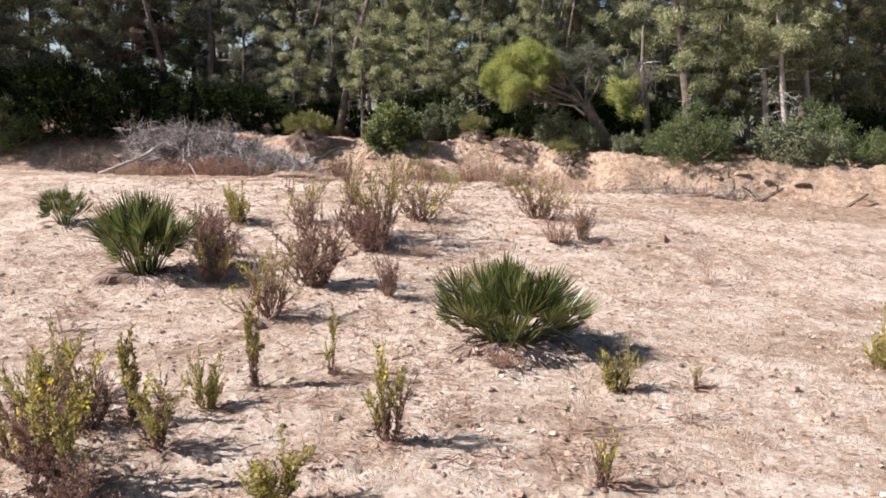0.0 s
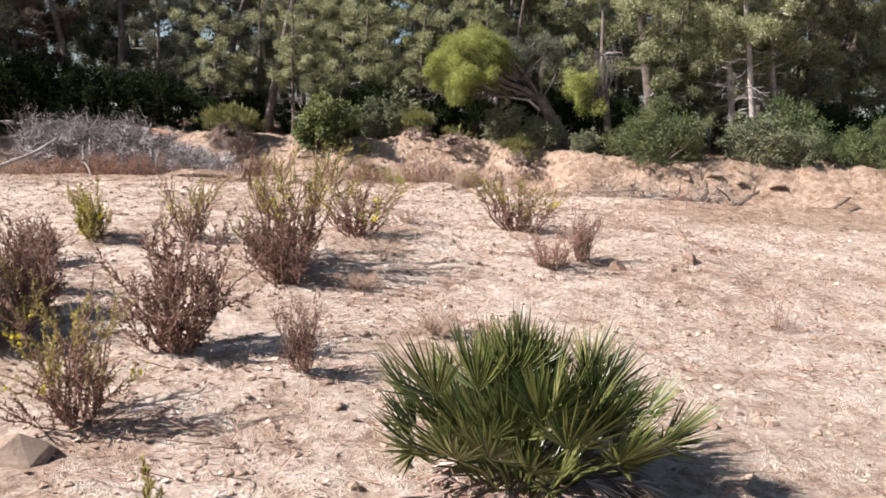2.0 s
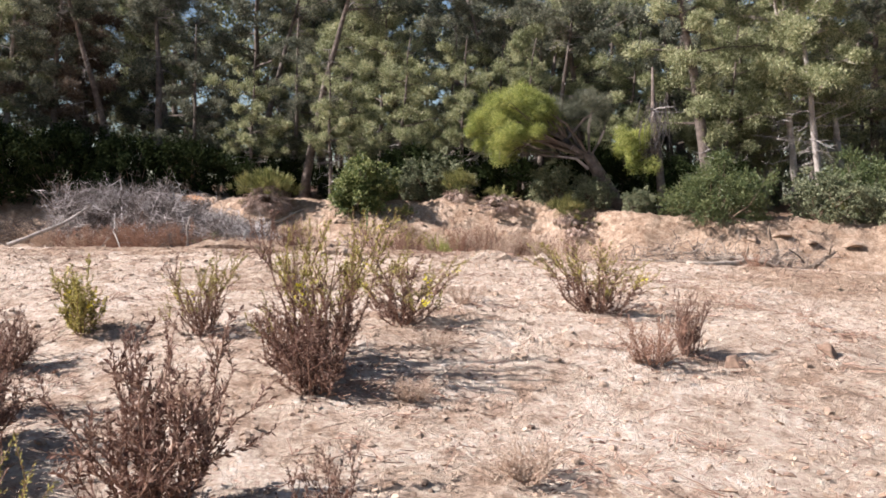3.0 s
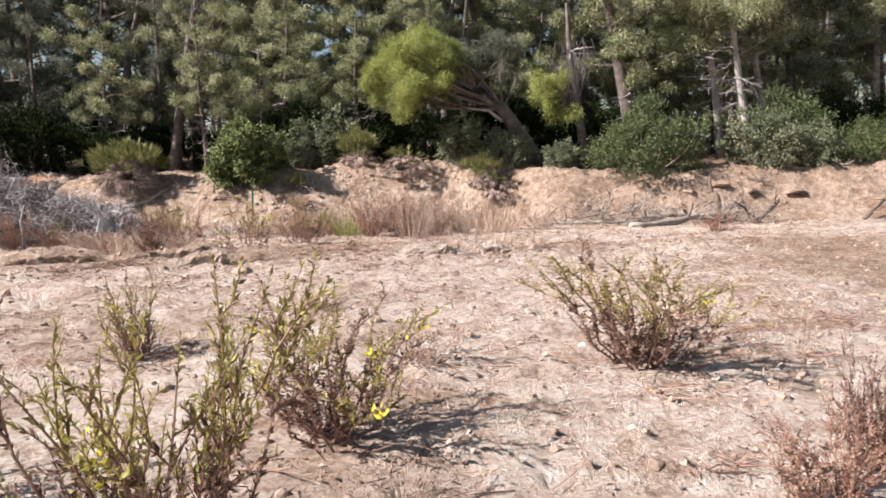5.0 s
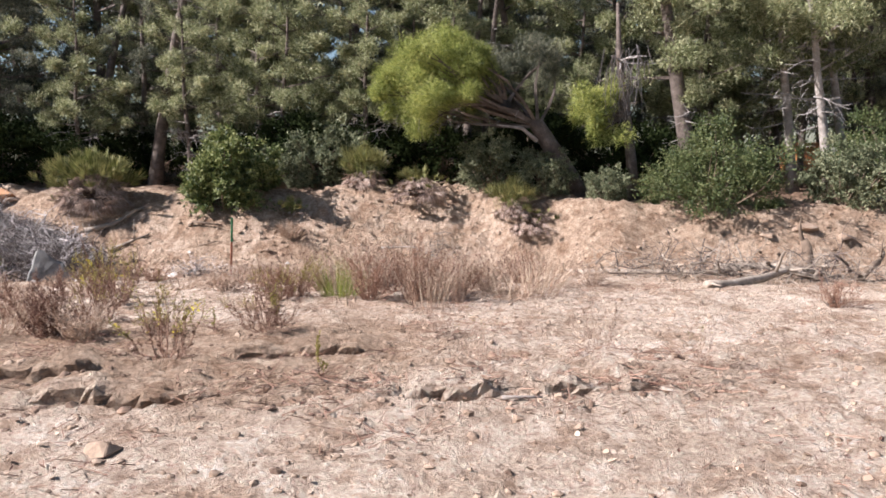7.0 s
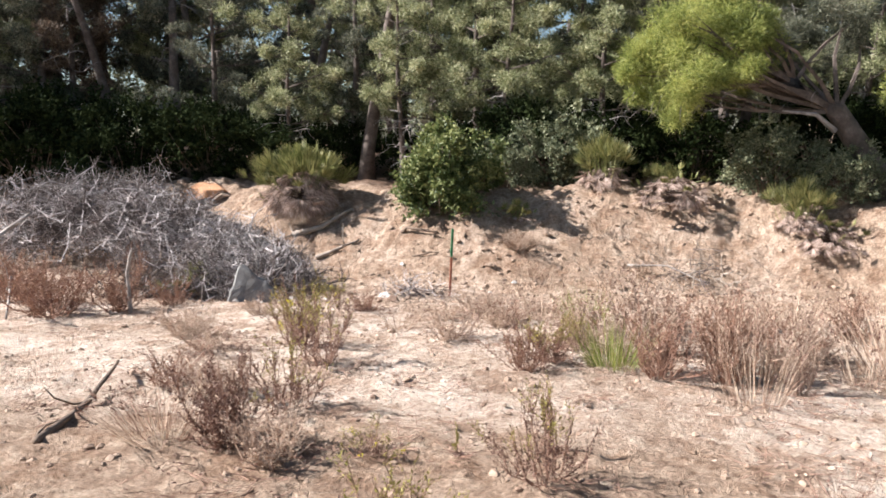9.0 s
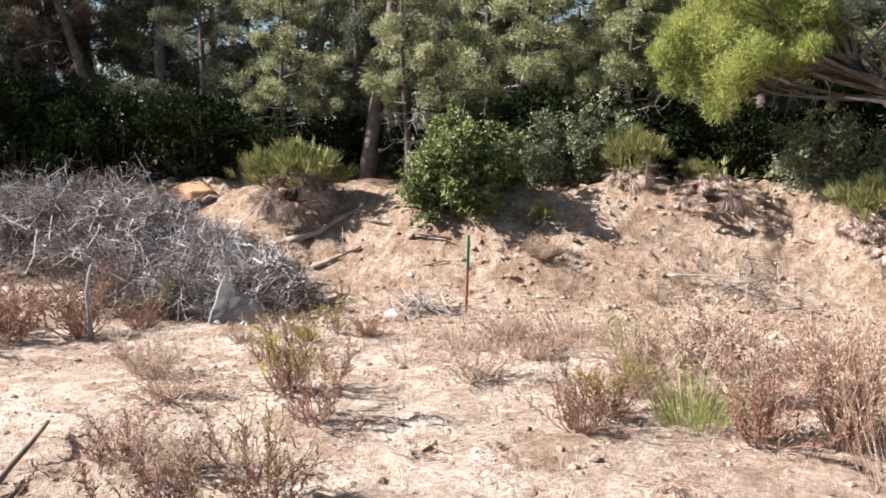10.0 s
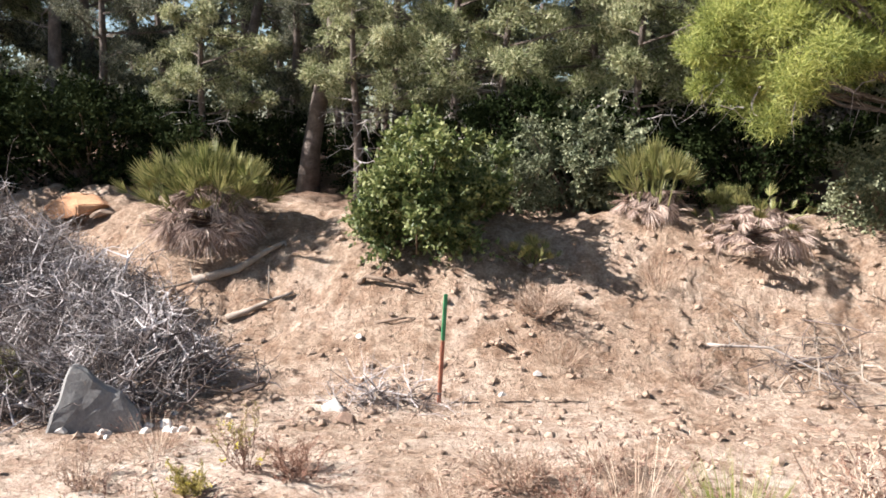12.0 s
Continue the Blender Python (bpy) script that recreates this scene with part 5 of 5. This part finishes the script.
def pointed_boulder():
    """The grey rock by the heap: a blunt three-sided wedge, broken and pitted."""
    bm = bmesh.new()
    for p in ((-0.5, -0.2, -0.15), (0.52, -0.26, -0.15), (0.42, 0.3, -0.15), (-0.4, 0.34, -0.15), (-0.16, 0.0, 0.5), (-0.04, 0.02, 0.47), (-0.36, -0.1, 0.2), (0.28, -0.14, 0.28), (0.46, -0.1, 0.1), (0.3, 0.2, 0.2)):
        bm.verts.new(p)
    bmesh.ops.convex_hull(bm, input=bm.verts)
    bmesh.ops.bevel(bm, geom=[e for e in bm.edges], offset=0.025, segments=1, affect="EDGES", clamp_overlap=True)
    bmesh.ops.triangulate(bm, faces=bm.faces)
    bmesh.ops.subdivide_edges(bm, edges=bm.edges, cuts=3, use_grid_fill=True)
    for v in bm.verts:
        v.co += Vector((noise.noise(v.co * 4), noise.noise(v.co * 4 + Vector((9, 0, 0))), noise.noise(v.co * 4 + Vector((0, 9, 0))))) * 0.035
        v.co += v.co.normalized() * 0.012 * noise.noise(v.co * 14)
    me = bpy.data.meshes.new("boulder")
    bm.to_mesh(me)
    me.materials.append(GREY_ROCK)
    ob = tagged(new("boulder", me), "grey pointed boulder beside the brush heap", "rock")
    ob.matrix_basis = on_ground(-4.13, 21.5, 0.42, 0.95) @ Matrix.Diagonal((0.8, 0.9, 1.08, 1))


pointed_boulder()
boulder("boulder", "flat orange sandstone slab on the bank", (-7.5, 27.4), (0.62, 0.45, 0.28), 22, RED_STONE, 5)
SLABS = boulder("boulder", "small block of reddish earth on the bank", (8.6, 21.9), (0.26, 0.2, 0.13), 18, EARTH, 6)
for x, y, a, s in ((9.2, 21.7, 1.0, 0.8), (7.9, 22.0, 2.0, 0.7), (10.1, 21.5, 0.4, 1.1), (-7.0, 27.2, 1.3, 0.9)):
    copy_thing(SLABS, on_ground(x, y, a, s))
boulder("stone", "white stone lying near the stake", (-2.42, 22.3), (0.13, 0.1, 0.1), 16, PALE_STONE, 7)
boulder("stone", "beige stone lying on the field among herbs", (-0.66, 4.92), (0.17, 0.13, 0.12), 18, CLOD_PALE, 17)
boulder("stone", "flat beige stone on the soil below a furrow", (-0.47, 12.5), (0.11, 0.08, 0.07), 12, CLOD_PALE, 18)
boulder("stone", "brown stone lying on dry soil", (-2.25, 21.95), (0.12, 0.09, 0.09), 16, CLOD, 8)
STONES = boulder("stone", "pale angular stone lying on soil", (-3.6, 21.6), (0.09, 0.07, 0.07), 14, PALE_STONE, 9)
for k in range(18):
    x, y = (T.uniform(-4.8, -3.2), T.uniform(21.2, 22.0)) if k < 14 else (T.uniform(-3.5, 2.5), T.uniform(19.5, 25.0))
    copy_thing(STONES, on_ground(x, y, T.uniform(0, 6), T.uniform(0.25, 0.8)))
CLODS = boulder("clod", "dark clod of dry earth on the field", (2.5, 8.35), (0.1, 0.08, 0.075), 15, CLOD, 10)
copy_thing(CLODS, on_ground(3.19, 8.54, 1.0, 1.1))
for k in range(170):
    x, y = (T.uniform(1.6, 6.0), T.uniform(4.6, 9.6)) if k < 42 else (T.uniform(-3.0, 3.0), T.choice((13.12, 13.12, 13.6, 14.4)) + T.gauss(0, 0.12))
    copy_thing(CLODS, on_ground(x, y, T.uniform(0, 6), T.uniform(0.2, 0.62), 0.01, T.uniform(0.18, 0.42)))


def crumbs(label, seed, count, bank, big, material):
    """Small loose crumbs of earth, over the field or down the bank."""
    rng = random.Random(seed)
    soup = Soup()
    for k in range(count):
        if not bank:
            x, y = rng.uniform(-5, 6), 1.5 + 18.5 * rng.random() ** 1.2
        else:
            x = rng.uniform(-7, 10)
            y = along(FOOT, x) + rng.uniform(-2.0, 2.6)
        s = 0.006 + big * rng.random() ** 5
        i = len(soup.v)
        z = height(x, y)
        w0 = rng.uniform(0, 6.28)
        for up, wide in ((-0.3, 1.0), (0.35, 0.85)):
            for k2 in range(6):
                w = w0 + k2 * 1.047 + rng.uniform(-0.3, 0.3)
                r = s * wide * rng.uniform(0.7, 1.25)
                soup.v.append(Vector((x + math.cos(w) * r, y + math.sin(w) * r, z + up * s * rng.uniform(0.7, 1.2))))
        soup.v.append(Vector((x + rng.uniform(-0.3, 0.3) * s, y, z + 0.7 * s)))
        for k2 in range(6):
            n2 = (k2 + 1) % 6
            soup.f += [(i + k2, i + n2, i + 6 + n2, i + 6 + k2), (i + 6 + k2, i + 6 + n2, i + 12)]
    single("earth_crumbs", soup, material, label, "earth", kind="stuff")


def litter():
    """Broken straw lying on the field and short matted stubble, thick in some places and gone in others."""
    rng = random.Random(102)
    flat, standing = Soup(), Soup()
    for k in range(7000):
        y = 1.2 + 21.5 * rng.random() ** 1.25
        x = rng.uniform(-1, 1) * (2.2 + 0.30 * y) + 0.6
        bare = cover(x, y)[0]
        if bare > 0.5 and rng.random() < 0.85 or noise.noise(Vector((x, y, 0)) * 1.1) < rng.uniform(-0.45, 0.25):
            continue
        p = Vector((x, y, height(x, y)))
        w = rng.uniform(0, 6.28)
        kind = rng.random()
        if kind < 0.2:
            way = Vector((math.cos(w), math.sin(w), rng.uniform(-0.05, 0.3))).normalized()
            flat.needle(p + Vector((0, 0, 0.008)), way, Vector((-way.y, way.x, 0)), rng.uniform(0.03, 0.10), rng.uniform(0.002, 0.004))
        else:
            for _ in range(9):
                q = p + Vector((rng.gauss(0, 0.03), rng.gauss(0, 0.03), 0.0))
                way = Vector((rng.uniform(-1, 1), rng.uniform(-1, 1), rng.uniform(0.15, 1.1))).normalized()
                standing.needle(q, way, way.cross(anyway(rng)).normalized(), rng.uniform(0.02, 0.07), rng.uniform(0.002, 0.0045))
    chips = Soup()
    for k in range(15000):
        y = 1.2 + 23.0 * rng.random() ** 1.3
        x = rng.uniform(-1, 1) * (2.2 + 0.30 * y) + 0.6
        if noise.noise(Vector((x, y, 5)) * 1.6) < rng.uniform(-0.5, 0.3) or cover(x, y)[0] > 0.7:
            continue
        p = Vector((x, y, height(x, y) + 0.006))
        w, r = rng.uniform(0, 6.28), 0.006 + 0.017 * rng.random() ** 2
        tilt = Vector((rng.uniform(-0.5, 0.5), rng.uniform(-0.5, 0.5), 0))
        i = len(chips.v)
        for k2 in range(5):
            a = w + k2 * 1.2566 + rng.uniform(-0.3, 0.3)
            q = Vector((math.cos(a), math.sin(a), 0)) * r * rng.uniform(0.5, 1.2)
            chips.v.append(p + q + Vector((0, 0, q.dot(tilt) + r * 0.15)))
        chips.v.append(p - Vector((0, 0, 0.01)))
        chips.f += [tuple(range(i, i + 5))] + [(i + k2, i + 5, i + (k2 + 1) % 5) for k2 in range(5)]
    single("crust_chips", chips, CHIP, "small broken chips of pale soil crust", "earth", kind="stuff")
    single("straw_litter", flat, STRAW, "broken pale straw strewn over the field", "straw", kind="stuff")
    single("stubble", standing, STRAW, "short matted dry grass stubble on the field", "dry grass", kind="stuff")


def debris():
    """Matted withered stalks and leaves lying in patches."""
    rng = random.Random(103)
    twigs, leaves = Soup(), Soup()
    spots = [(x + wide * 0.25, y, wide * 0.6) for _, x, y, tall, wide in HERBS]
    spots += [(rng.uniform(-1, 1) * (2.0 + 0.28 * y) + 0.6, y, rng.uniform(0.15, 0.6)) for y in (1.5 + 21 * rng.random() for _ in range(230))]
    spots += [(rng.uniform(-3, 3), rng.choice((13.3, 14.25)), 0.2) for _ in range(26)]
    for sx, sy, wide in spots:
        for _ in range(int(34 + 40 * wide)):
            x, y = sx + rng.gauss(0, wide * 0.55), sy + rng.gauss(0, wide * 0.4)
            p = Vector((x, y, height(x, y) + 0.008))
            w = rng.uniform(0, 6.28)
            way = Vector((math.cos(w), math.sin(w), rng.uniform(0.0, 0.45))).normalized()
            if rng.random() < 0.45:
                twigs.tube([p, p + way * rng.uniform(0.05, 0.18)], [0.003, 0.0015], 3)
            else:
                leaves.blade(p, way, Vector((-way.y, way.x, rng.uniform(-0.4, 0.4))).normalized(), rng.uniform(0.02, 0.05), rng.uniform(0.008, 0.02))
    single("fallen_twigs", twigs, DRY_STEM, "broken brown twigs lying in patches", "twigs", kind="stuff")
    single("withered_leaves", leaves, BROWN_LEAF, "withered brown leaves lying in patches", "leaves", kind="stuff")


def bank_clods():
    """Dark clods that have rolled down the bank and lie at its foot."""
    rng = random.Random(104)
    soup = Soup()
    for _ in range(1000):
        x = rng.uniform(-5.0, 4.5)
        y = along(FOOT, x) + rng.gauss(-0.8, 1.5)
        s = 0.011 + 0.042 * rng.random() ** 4
        soup.lump((x, y, height(x, y) + 0.3 * s), (s * rng.uniform(0.8, 1.4), s, s * rng.uniform(0.5, 0.9)), 0.8, rng, rng.uniform(0, 6.28))
    single("bank_clods", soup, EARTH, "dark crumbled clods strewn over the bank foot", "earth", kind="stuff")


crumbs("loose crumbs of dry reddish earth", 101, 9000, False, 0.03, CLOD_PALE)
crumbs("dark specks of soil scattered on the field", 105, 3800, False, 0.022, CLOD)
crumbs("brown crumbs fallen down the earth bank", 106, 5000, True, 0.05, EARTH)
bank_clods()
debris()
litter()
